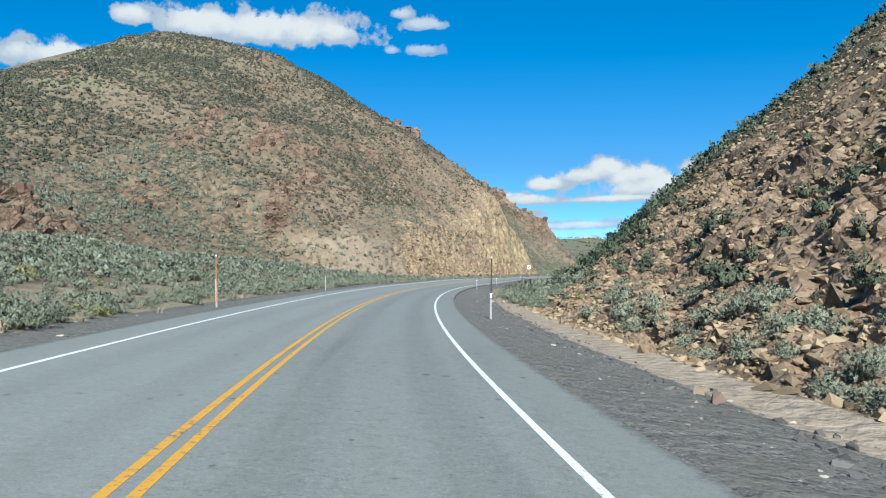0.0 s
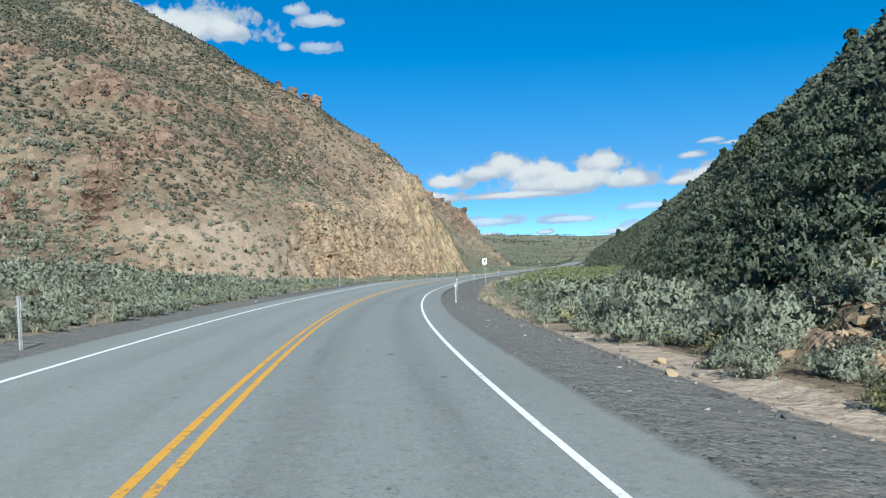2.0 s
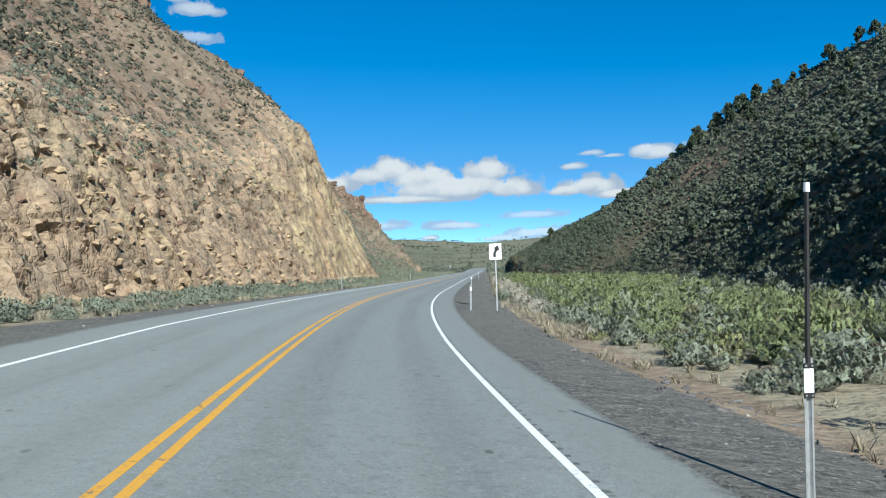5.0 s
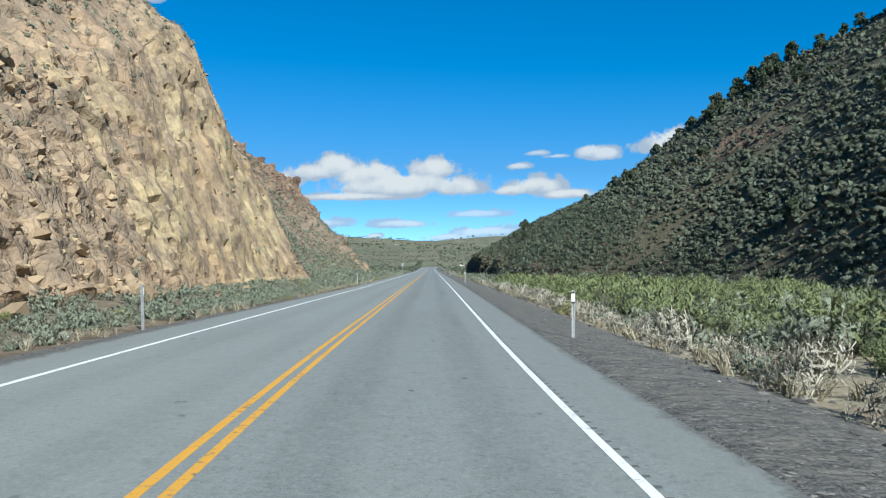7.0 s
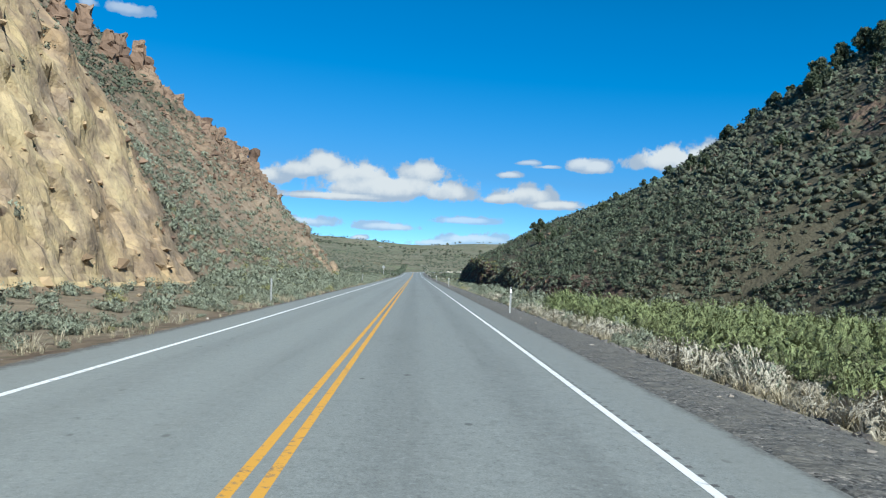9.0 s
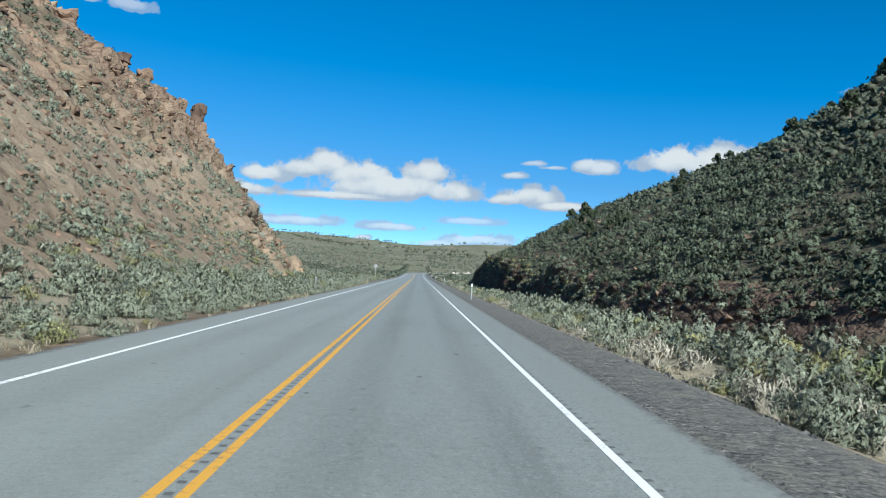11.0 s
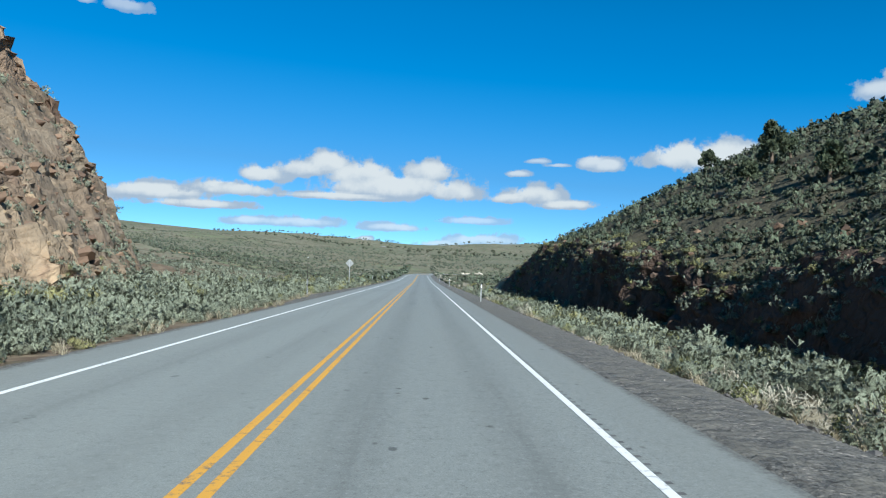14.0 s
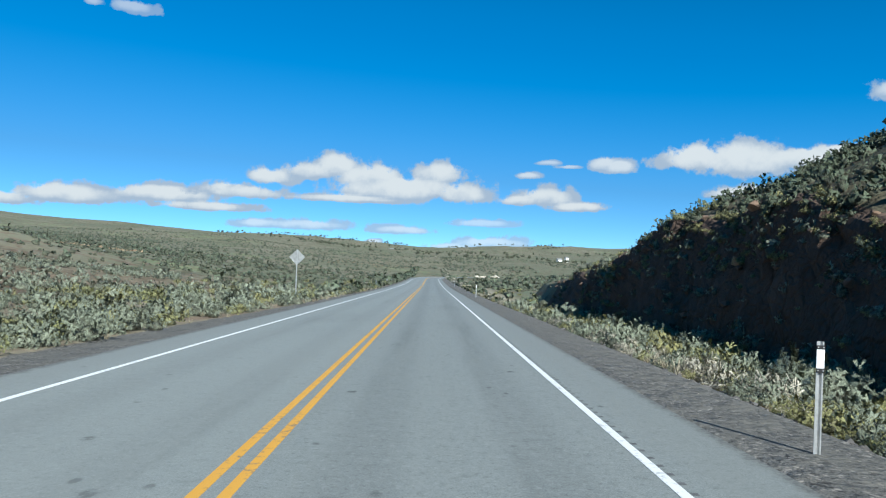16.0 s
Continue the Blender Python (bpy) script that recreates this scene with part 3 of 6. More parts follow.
def sections():
    s = np.concatenate([np.linspace(-420, -70, 14), np.arange(-60, -32, 3.0), np.arange(-31, 96, 0.8), np.arange(96, 226, 0.45), np.arange(226, 392, 0.62),
                        np.arange(392, 470, 1.5), 470 + 4100 * (np.linspace(0, 1, 62)[1:] ** 2.2)])
    rz = lambda d: -d * bank(s)
    c = lambda tab, ks: [curve(s, ks, tab[0]), curve(s, ks, tab[1])]
    one = np.ones_like(s)
    rim = smooth(s, 258, 275) * (1 - smooth(s, 390, 420))
    cut_d, cut_z = c(R_CUT, RS)
    cut_z = cut_z + rim * (0.45 + 0.55 * smooth(s, 290, 310)) * (0.55 * np.sin(s / 5.3) + 0.4 * np.sin(s / 2.3 + 1) - 0.5 * np.sin(s / 11.0 + 2))
    cut_d = cut_d + rim * (0.35 * np.sin(s / 7.1) + 0.2 * np.sin(s / 3.1))
    lo = lambda d: [d * one, None]
    ditch_l = curve(s, [-420, 60, 100, 700], [0.35, 0.35, -0.1, -0.25])
    ditch_r = curve(s, [-420, 0, 60, 100, 260, 300, 400, 480, 700], [-0.85, -0.85, -0.8, -0.75, -0.8, -0.9, -0.9, -0.4, -0.3])
    left = [([-4600 * one, 20 * one], 6), ([-1500 * one, 18 * one], 7), ([-480 * one, curve(s, LS, L_TOP[1]) * 0.55], 9), (c(L_TOP, LS), 16), (c(L_HIGH, LS), 38), (c(L_MID, LS), 48),
            (c(L_LOW, LS), 46), (c(L_FOOT, LS), 18), ([-8.6 * one, rz(-8.6) * 0.8 + ditch_l * 0.6], 5), ([-6.4 * one, rz(-6.4) - 0.12], 3), ([-5.0 * one, rz(-5.0) - 0.05], 1), ([-4.6 * one, rz(-4.6) - 0.14], 2)]
    right = [([4.6 * one, rz(4.6) - 0.14], 1), ([5.0 * one, rz(5.0) - 0.05], 4), ([6.6 * one, rz(6.6) - 0.16], 6), ([8.6 * one, np.minimum(ditch_r, rz(8.6) - 0.4)], 18), (c(R_FOOT, RS), 12), ([cut_d, cut_z], 38),
             (c(R_SLOPE, RS), 42), (c(R_CREST, RS), 9), ([curve(s, RS, R_CREST[0]) + 70, curve(s, RS, R_CREST[1]) * 0.85], 7), ([480 * one, curve(s, RS, R_CREST[1]) * 0.5], 7), ([1500 * one, 15 * one], 6), ([4600 * one, 20 * one], 1)]
    nodes = left + right
    D, Z, K = [], [], []
    for i, (nd, n) in enumerate(nodes):
        if i + 1 == len(nodes):
            D.append(nd[0]); Z.append(nd[1]); K.append(i)
            break
        for t in np.arange(n) / n:
            D.append(nd[0] * (1 - t) + nodes[i + 1][0][0] * t)
            Z.append(nd[1] * (1 - t) + nodes[i + 1][0][1] * t)
            K.append(i + t)
    return s, np.stack(D, 1), np.stack(Z, 1), np.array(K)


SS, DD, ZZ, KK = sections()
NS, ND = DD.shape
S2 = np.repeat(SS[:, None], ND, 1)
hd = np.interp(SS, ST, HEAD)
hd = np.where(SS > 300, 0.0, hd)[:, None] * (1 - smooth(np.abs(DD), 60, 320))
cx = np.where(SS > 300, 0.0, np.interp(SS, ST, RX))[:, None]
cy = np.where(SS > 300, SS - 4.34, np.interp(SS, ST, RY))[:, None]
PX, PY = cx + DD * np.cos(hd), cy + DD * np.sin(hd)
# soften the sections' kinks
for it in range(2):
    inner = (ZZ[:, :-2] + 2 * ZZ[:, 1:-1] + ZZ[:, 2:]) / 4
    keep = (np.abs(DD[:, 1:-1]) < 9.5)
    ZZ[:, 1:-1] = np.where(keep, ZZ[:, 1:-1], inner)
away = np.maximum(smooth(S2, 385, 520), smooth(np.abs(DD), 180, 480))
bend = 80 * np.clip((S2 - 560) / 200, 0, 1) ** 2
offroad = 1 - (1 - smooth(np.abs(PX - bend), 12, 75)) * (1 - smooth(S2, 730, 840))
ZZ += grade(S2) * (1 - 0.3 * offroad)
ZZ += away * offroad * np.maximum(far_height(PX, PY), -3)
# a notch in the skyline above the tall cliff
ZZ -= 3.8 * np.exp(-((S2 - 208) / 7) ** 2 - ((DD + 40) / 3.2) ** 2)
pos = np.stack([PX, PY, ZZ], -1)

# how rocky, ochre, gravelly and sandy each place is
KL = np.repeat(KK[None], NS, 0)
n_mid = fbm(pos / 11.0, 4, 3)
n_big = fbm(pos / 34.0, 3, 21)
is_l, is_r = DD < 0, DD > 0
cut_l = is_l & (KL >= 6) & (KL <= 7.02)                       # low face
up_l = is_l & (KL >= 5) & (KL < 6)
tl = KL - 5                                                    # 0 at mid node, 1 at low node
cliff_s = smooth(S2 + 4 * fbm(pos / 5.0, 3, 12) - 13 * np.clip(6.7 - KL, 0, 1.3), 111, 118) * (1 - smooth(S2, 223, 232))
crag_s = smooth(S2, 292, 306) * (1 - smooth(S2, 349, 354))
rock = np.zeros((NS, ND))
rock = np.where(cut_l, np.maximum(cliff_s, crag_s * (0.55 + 0.4 * smooth(S2, 304, 312) * (1 - smooth(S2, 322, 330)) + 0.3 * n_mid)), rock)
rock = np.where(up_l, np.maximum(cliff_s * np.clip(0.08 + 0.75 * smooth(tl, 0.55, 1.0) + 0.45 * n_mid + 0.3 * smooth(S2, 178, 196) * smooth(tl, 0.2, 0.8), 0, 1), crag_s * np.clip(1.0 + 0.5 * n_mid - 0.75 * smooth(tl, 0.45, 0.75), 0, 1)), rock)
top_l = is_l & (KL >= 3) & (KL < 5)
rock = np.where(top_l, np.clip(0.12 + 0.6 * n_mid + 0.4 * n_big + 0.6 * crag_s * smooth(KL, 4.2, 4.7), 0, np.where(crag_s > 0.5, 1, 0.5)) * smooth(S2, 90, 120) * (1 - smooth(S2, 350, 356)), rock)
ribs = np.clip(1.6 * (fbm(np.stack([S2 / 9.0, DD / 30.0, ZZ / 18.0], -1), 3, 31) - 0.12), 0, 1)
rock = np.where(up_l | cut_l, np.maximum(rock, ribs * smooth(S2, 112, 130) * (1 - smooth(S2, 350, 355)) * smooth(KL, 7.0, 6.7) * (1 - 0.85 * smooth(S2, 226, 238) * (1 - smooth(S2, 292, 300)) * smooth(KL, 5.3, 6.0))), rock)
outcrop = np.exp(-((S2 - 56) / 14) ** 2) * smooth(KL, 4.9, 5.6) * smooth(KL, 7.05, 6.8) * is_l
rock = np.maximum(rock, np.clip(outcrop * 1.2, 0, 1))
ledge = 0
for s_, d_, ls_, ld_ in ((119, -34, 7, 3.0), (112, -36, 5, 2.5), (103, -34, 3, 2.0), (121, -46, 6, 3), (126, -40, 6, 2.5), (134, -33, 6, 3), (98, -40, 5, 2.5), (168, -46, 7, 4), (152, -44, 6, 3), (108, -56, 7, 3), (128, -60, 8, 3), (146, -62, 7, 3), (92, -52, 6, 3)):
    ledge = np.maximum(ledge, np.exp(-((S2 - s_) / ls_) ** 2 - ((DD - d_) / ld_) ** 2))
ledge = np.clip(1.25 * ledge - 0.15 + 0.7 * n_mid * (ledge > 0.15), 0, 1)
rock = np.maximum(rock, ledge)
talus = smooth(S2 + 3 * n_mid, 47, 40) * is_r * smooth(KL, 15.6, 16.2) * smooth(KL, 18.9, 17.6)
rock = np.maximum(rock, 0.55 * talus)
cut_r = is_r & (KL >= 16) & (KL <= 17.05) & (S2 > 250)
rock = np.where(cut_r, smooth(S2, 250, 258) * (1 - smooth(S2, 400, 430)), rock)
purple = np.exp(-((S2 - 262) / 16) ** 2 - ((DD - 56) / 8) ** 2)
rock = np.maximum(rock, 0.6 * purple)
ochre = cliff_s * np.clip((0.32 + 0.18 * smooth(KL, 5.6, 6.2) + 0.5 * smooth(KL, 5.6, 6.1) * smooth(S2 + 14 * (KL - 6) + 5 * n_mid, 180, 197)) * smooth(KL - 0.22 * smooth(S2, 175, 162), 5.4, 5.9) + 0.45 * n_mid * smooth(KL, 5.3, 5.8), 0, 1) * is_l
ochre = np.maximum(ochre, 0.22 * talus)
ochre = np.maximum(ochre, 0.08 * ledge)
ochre = np.maximum(ochre, np.clip(0.06 + 0.3 * n_mid, 0, 0.4) * smooth(S2, 232, 260) * is_l * (S2 < 356))
ochre = np.maximum(ochre, 0.62 * crag_s * is_l * smooth(KL + 0.4 * n_mid, 5.9, 6.4))
gravel = np.where(is_r, smooth(DD, 8.4, 7.2), smooth(DD, -6.6 - 1.0 * smooth(S2, 88, 100) * (1 - smooth(S2, 205, 220)) - 1.6 * smooth(S2, 326, 342), -5.4)) * (np.abs(DD) < 9)
verge_l = curve(S2, [-420, 0, 100, 130, 150, 180, 230, 270, 320, 345, 380, 700], [6.8, 6.8, 7.2, 6.3, 5.7, 5.35, 5.1, 5.05, 5.3, 6.7, 6.0, 6.0])
gravel = np.where(is_l, smooth(-DD, verge_l + 0.35, verge_l - 0.25), gravel)
gravel = gravel * (S2 < 600)
gravel = np.where(is_r & (S2 < 70), smooth(DD, 8.6, 7.4) * (np.abs(DD) < 9), gravel)
gravel = gravel * (1 - 0.22 * smooth(S2, 50, 95))
sand = is_r * smooth(DD, 7.0, 8.2) * smooth(DD, 10.4, 9.4) * smooth(S2, 62, 46)
sand = np.maximum(sand, 0.72 * is_r * smooth(DD, 6.9, 7.7) * smooth(DD, 10.2, 8.6) * smooth(S2, 40, 50) * (1 - smooth(S2, 130, 170)))
sand = np.maximum(sand, 0.8 * (S2 < 520) * is_l * smooth(DD, -8.5, -7.2) * smooth(S2, 345, 365) * smooth(DD, -6.0, -6.6))

hill_l = is_l & (KL > 3) & (KL < 7.0)
sand = np.maximum(sand, (0.38 + 0.12 * smooth(KL, 4.8, 5.6)) * (1 - ledge) * hill_l * smooth(S2, 98, 112) * (1 - smooth(S2, 335, 350)))
sand = np.maximum(sand, 0.80 * is_l * smooth(S2, 97, 106) * (1 - smooth(S2, 118, 126)) * smooth(KL + 0.3 * n_mid, 5.9, 6.3) * (KL < 7.4))
tan_s = smooth(S2, 255, 272) * (1 - smooth(S2, 350, 356)) * smooth(ZZ + 2 * n_mid + 2.5 * smooth(S2, 322, 332), 4.0, 5.5) * (1 - smooth(ZZ + 4 * n_mid, 11, 15)) * is_l
sand = np.maximum(sand, (0.28 + 0.25 * smooth(KL, 5.2, 5.9)) * hill_l * smooth(S2, 228, 242) * (1 - smooth(S2, 335, 350)))
sand = np.maximum(sand, 0.75 * tan_s * (KL < 7.0))

# relief: joints and ledges in rock, hummocks in soil
ds = np.gradient(pos, axis=0)
dd = np.gradient(pos, axis=1)
nrm = np.cross(dd, ds)
nrm /= np.linalg.norm(nrm, axis=-1, keepdims=True) + 1e-9
nrm *= np.sign(nrm[..., 2:3] + 1e-9)
wp = pos + 1.2 * np.stack([fbm(pos / 4.0, 2, 40), fbm(pos / 4.0, 2, 44), fbm(pos / 4.0, 2, 48)], -1)
tilt = np.stack([wp[..., 0] * 0.94 + wp[..., 2] * 0.3, wp[..., 1], wp[..., 2] * 0.95 - wp[..., 0] * 0.3], -1)
b1, e1 = blocks(tilt / np.array([3.4, 2.8, 6.0]), 60)
b2, e2 = blocks(tilt / np.array([1.2, 1.1, 1.9]), 70)
b3, e3 = blocks(tilt / np.array([1.9, 1.9, 1.6]), 170)
near = (np.abs(DD) < 130) & (S2 > -40) & (S2 < 440)
flute = fbm(np.stack([S2 / 2.6, DD / 9.0, ZZ / 14.0], -1), 3, 120)
rough = (1 + 1.0 * smooth(S2, 285, 295) * smooth(KL, 6.2, 5.4) + 0.9 * smooth(S2, 95, 85)) * np.where(is_l, 1.0, 1.2)
massive = cliff_s * (0.4 * smooth(S2, 112, 122) + 0.6 * smooth(S2, 148, 176)) * smooth(KL, 5.2, 5.8) * (cut_l | up_l)
plane = np.where(cut_l | up_l, 1 - 0.72 * massive, 1.0)
frac = lambda v: v - np.floor(v)
strata = crag_s * is_l * (1.0 * frac((ZZ + 1.6 * n_mid + 0.05 * S2) / 3.1) - 0.45 + 0.3 * frac((ZZ + 1.1 * n_mid) / 1.3))
disp = rock * (strata + plane * rough * (0.50 * b1 - 0.30 * smooth(e1, 0.10, 0.0) + 0.26 * b2 - 0.14 * smooth(e2, 0.14, 0.0)) + (0.5 - 0.25 * smooth(cliff_s, 0.3, 0.7)) * (1 - massive) * flute + massive * (0.65 * fbm(pos / np.array([6.0, 6.0, 5.0]), 2, 140) + (1 - 0.8 * smooth(S2, 180, 194)) * (0.30 * b3 - 0.26 * smooth(e3, 0.14, 0.0)) + 0.14 * np.abs(fbm(pos / 2.4, 2, 150)) - 0.55 * smooth(fbm(pos / np.array([1.5, 1.5, 1.3]), 2, 160), 0.45, 0.75)) + np.where(S2 > 296, 0.45, 0.85) * n_mid)
disp = disp + ledge * (0.4 * b1 + 0.4 - 0.5 * smooth(e1, 0.12, 0.0) + 0.3 * b2 - 0.25 * smooth(e2, 0.14, 0.0))
disp = disp * np.where(cut_l & (S2 > 100), 0.85, 1.0) * (1 - 0.35 * np.clip(talus * 1.5, 0, 1)) * np.where(cut_r, 0.4 + 0.45 * smooth(S2, 318, 330) * (1 - smooth(S2, 344, 352)), 1.0)
soilrel = smooth(np.abs(DD), 9.5, 24) * (0.35 * fbm(pos / 6.0, 4, 80) + 0.75 * n_big * smooth(np.abs(DD), 25, 60)) + (0.008 + 0.02 * smooth(np.abs(DD), 8, 10)) * smooth(np.abs(DD), 5.2, 8) * fbm(pos / 1.6, 2, 90)
disp += (1 - rock) * soilrel
# a dark hollow under a ledge
disp += is_l * (KL > 5) * (1.5 * np.exp(-((S2 - 310.5) / 4.0) ** 2 - ((ZZ - 7.9) / 1.0) ** 2) - 2.2 * np.exp(-((S2 - 310.5) / 3.4) ** 2 - ((ZZ - 6.3) / 0.7) ** 2))
gp_ = np.random.default_rng(5)
for s_, z_ in zip(gp_.uniform(128, 224, 90), gp_.uniform(1.5, 24, 90)):
    w_ = 0.35 + 0.45 * gp_.random() ** 2
    disp -= (cut_l | up_l) * 1.1 * w_ * np.exp(-((S2 - s_) / w_) ** 2 - ((ZZ - z_) / (w_ * 1.5)) ** 2)
disp = np.where(near, disp, 0.0) * smooth(np.abs(DD), 4.9, 6.0)
pos = pos + nrm * disp[..., None]
# gullies and spurs on the big left hill
pos[..., 2] += np.where(near & (DD < -30), 1.8 * fbm(np.stack([S2 / 26.0, DD / 60.0, 0 * DD], -1), 3, 101) * smooth(DD, -30, -60), 0)

d_abs0 = np.abs(DD)
idx = np.arange(NS * ND).reshape(NS, ND)
quads = np.stack([idx[:-1, :-1], idx[:-1, 1:], idx[1:, 1:], idx[1:, :-1]], -1).reshape(-1, 4)
ground_me = mesh_np("ground", pos.reshape(-1, 3), quads, M_GROUND)
at = ground_me.color_attributes.new("zone", "FLOAT_COLOR", "POINT")
at.data.foreach_set("color", np.stack([rock, ochre, gravel, sand], -1).astype(np.float32).ravel())
cover = np.maximum(smooth(S2, 360, 430), smooth(np.abs(DD), 150, 260))
cover = np.maximum(cover, 0.3 * is_r * smooth(S2, 50, 70) * smooth(KL, 16.9, 17.2)) * np.where(S2 < 560, smooth(np.abs(DD), 7, 14), 1.0)
cover = np.maximum(cover, 0.6 * is_l * smooth(DD, -62, -100) * smooth(S2, 215, 150))
cover = np.maximum(cover, 0.12 * is_l * smooth(KL, 5.9, 5.0) * (1 - 0.6 * smooth(S2, 190, 230)))
straw = smooth(d_abs0, 5.6, 6.6) * (1 - smooth(d_abs0, 11, 15)) * np.where(is_r, smooth(S2, 50, 70), 0.8) * (S2 < 560) * (1 - cliff_s * 0.5 * is_l)
foot_r0 = curve(S2, RS, R_FOOT[0])
# alpha below 1 marks right-slope soil painted with the brush's shade
at = ground_me.color_attributes.new("cover", "FLOAT_COLOR", "POINT")
# green marks the purple scree and the cut bank's painted shade
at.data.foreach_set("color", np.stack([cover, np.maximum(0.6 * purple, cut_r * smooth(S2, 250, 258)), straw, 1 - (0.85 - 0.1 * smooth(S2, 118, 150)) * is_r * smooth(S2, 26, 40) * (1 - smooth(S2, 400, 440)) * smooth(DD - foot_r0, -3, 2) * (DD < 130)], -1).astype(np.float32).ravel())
rq = ((rock[:-1, :-1] + rock[1:, 1:]) / 2).ravel()
ground_me.polygons.foreach_set("use_smooth", rq < 0.45)
ground = tagged(new("ground", ground_me), "canyon floor and hillsides of brown soil and ochre rock", "ground", kind="structure")


def cells(mask):
    """Cells of the land's sheet that mask chooses, with their areas."""
    a = pos[1:, :-1] - pos[:-1, :-1]
    b = pos[:-1, 1:] - pos[:-1, :-1]
    area = np.linalg.norm(np.cross(a, b), axis=-1) * mask[:-1, :-1]
    return area


def scatter(density, gen):
    """Random places on the sheet, with density a count a square metre for each vertex."""
    area = cells(density)
    n = gen.poisson(area)
    i, j = np.nonzero(n)
    rep = n[i, j]
    i, j = np.repeat(i, rep), np.repeat(j, rep)
    u, v = gen.random(len(i))[:, None], gen.random(len(i))[:, None]
    p = (pos[i, j] * (1 - u) + pos[i + 1, j] * u) * (1 - v) + (pos[i, j + 1] * (1 - u) + pos[i + 1, j + 1] * u) * v
    return p, S2[i, j], DD[i, j], nrm[i, j], rock[i, j]


# ---------- the road ----------
def ribbon(name, s0, s1, step, offs, lift, mat, thick=0.0):
    """A strip along the road between the offsets; thick adds side faces."""
    s = np.arange(s0, s1 + step / 2, step)
    ds_ = list(offs)
    zs = [lift] * len(ds_)
    if thick:
        ds_ = [ds_[0]] + ds_ + [ds_[-1]]
        zs = [lift - thick] + zs + [lift - thick]
    V, UV = [], []
    for d, z in zip(ds_, zs):
        x, y = on_road(s, d)
        V.append(np.stack([x, y, -d * bank(s) + z + grade(s)], -1))
        UV.append(np.stack([np.full_like(s, d), s], -1))
    V, UV = np.stack(V, 1), np.stack(UV, 1)
    n, k = V.shape[:2]
    ii = np.arange(n * k).reshape(n, k)
    q = np.stack([ii[:-1, :-1], ii[:-1, 1:], ii[1:, 1:], ii[1:, :-1]], -1).reshape(-1, 4)
    me = mesh_np(name, V.reshape(-1, 3), q, mat)
    lay = me.uv_layers.new(name="road")
    lay.data.foreach_set("uv", UV.reshape(-1, 2)[q.ravel()].astype(np.float32).ravel())
    return me


road = tagged(new("road", ribbon("road", -120, 760, 2.0, [-4.85, -3.6, -1.8, 0, 1.8, 3.6, 4.8], 0.0, M_ASPHALT, 0.2)),
              "worn grey asphalt two-lane highway with painted lines", "road", kind="structure")
for off, w, mat, nm, lab in ((-0.115, 0.10, M_YELLOW, "yellow_line", "worn solid yellow centre line"), (0.115, 0.10, M_YELLOW, "yellow_line", "worn solid yellow centre line"),
                             (3.648, 0.102, M_WHITE, "white_line", "solid white edge line"), (-3.648, 0.102, M_WHITE, "white_line", "solid white edge line")):
    line = new(nm, ribbon(nm, -120, 760, 2.0, [off - w / 2, off + w / 2], 0.004, mat, 0.006))
    line.parent = road
    tagged(line, lab)


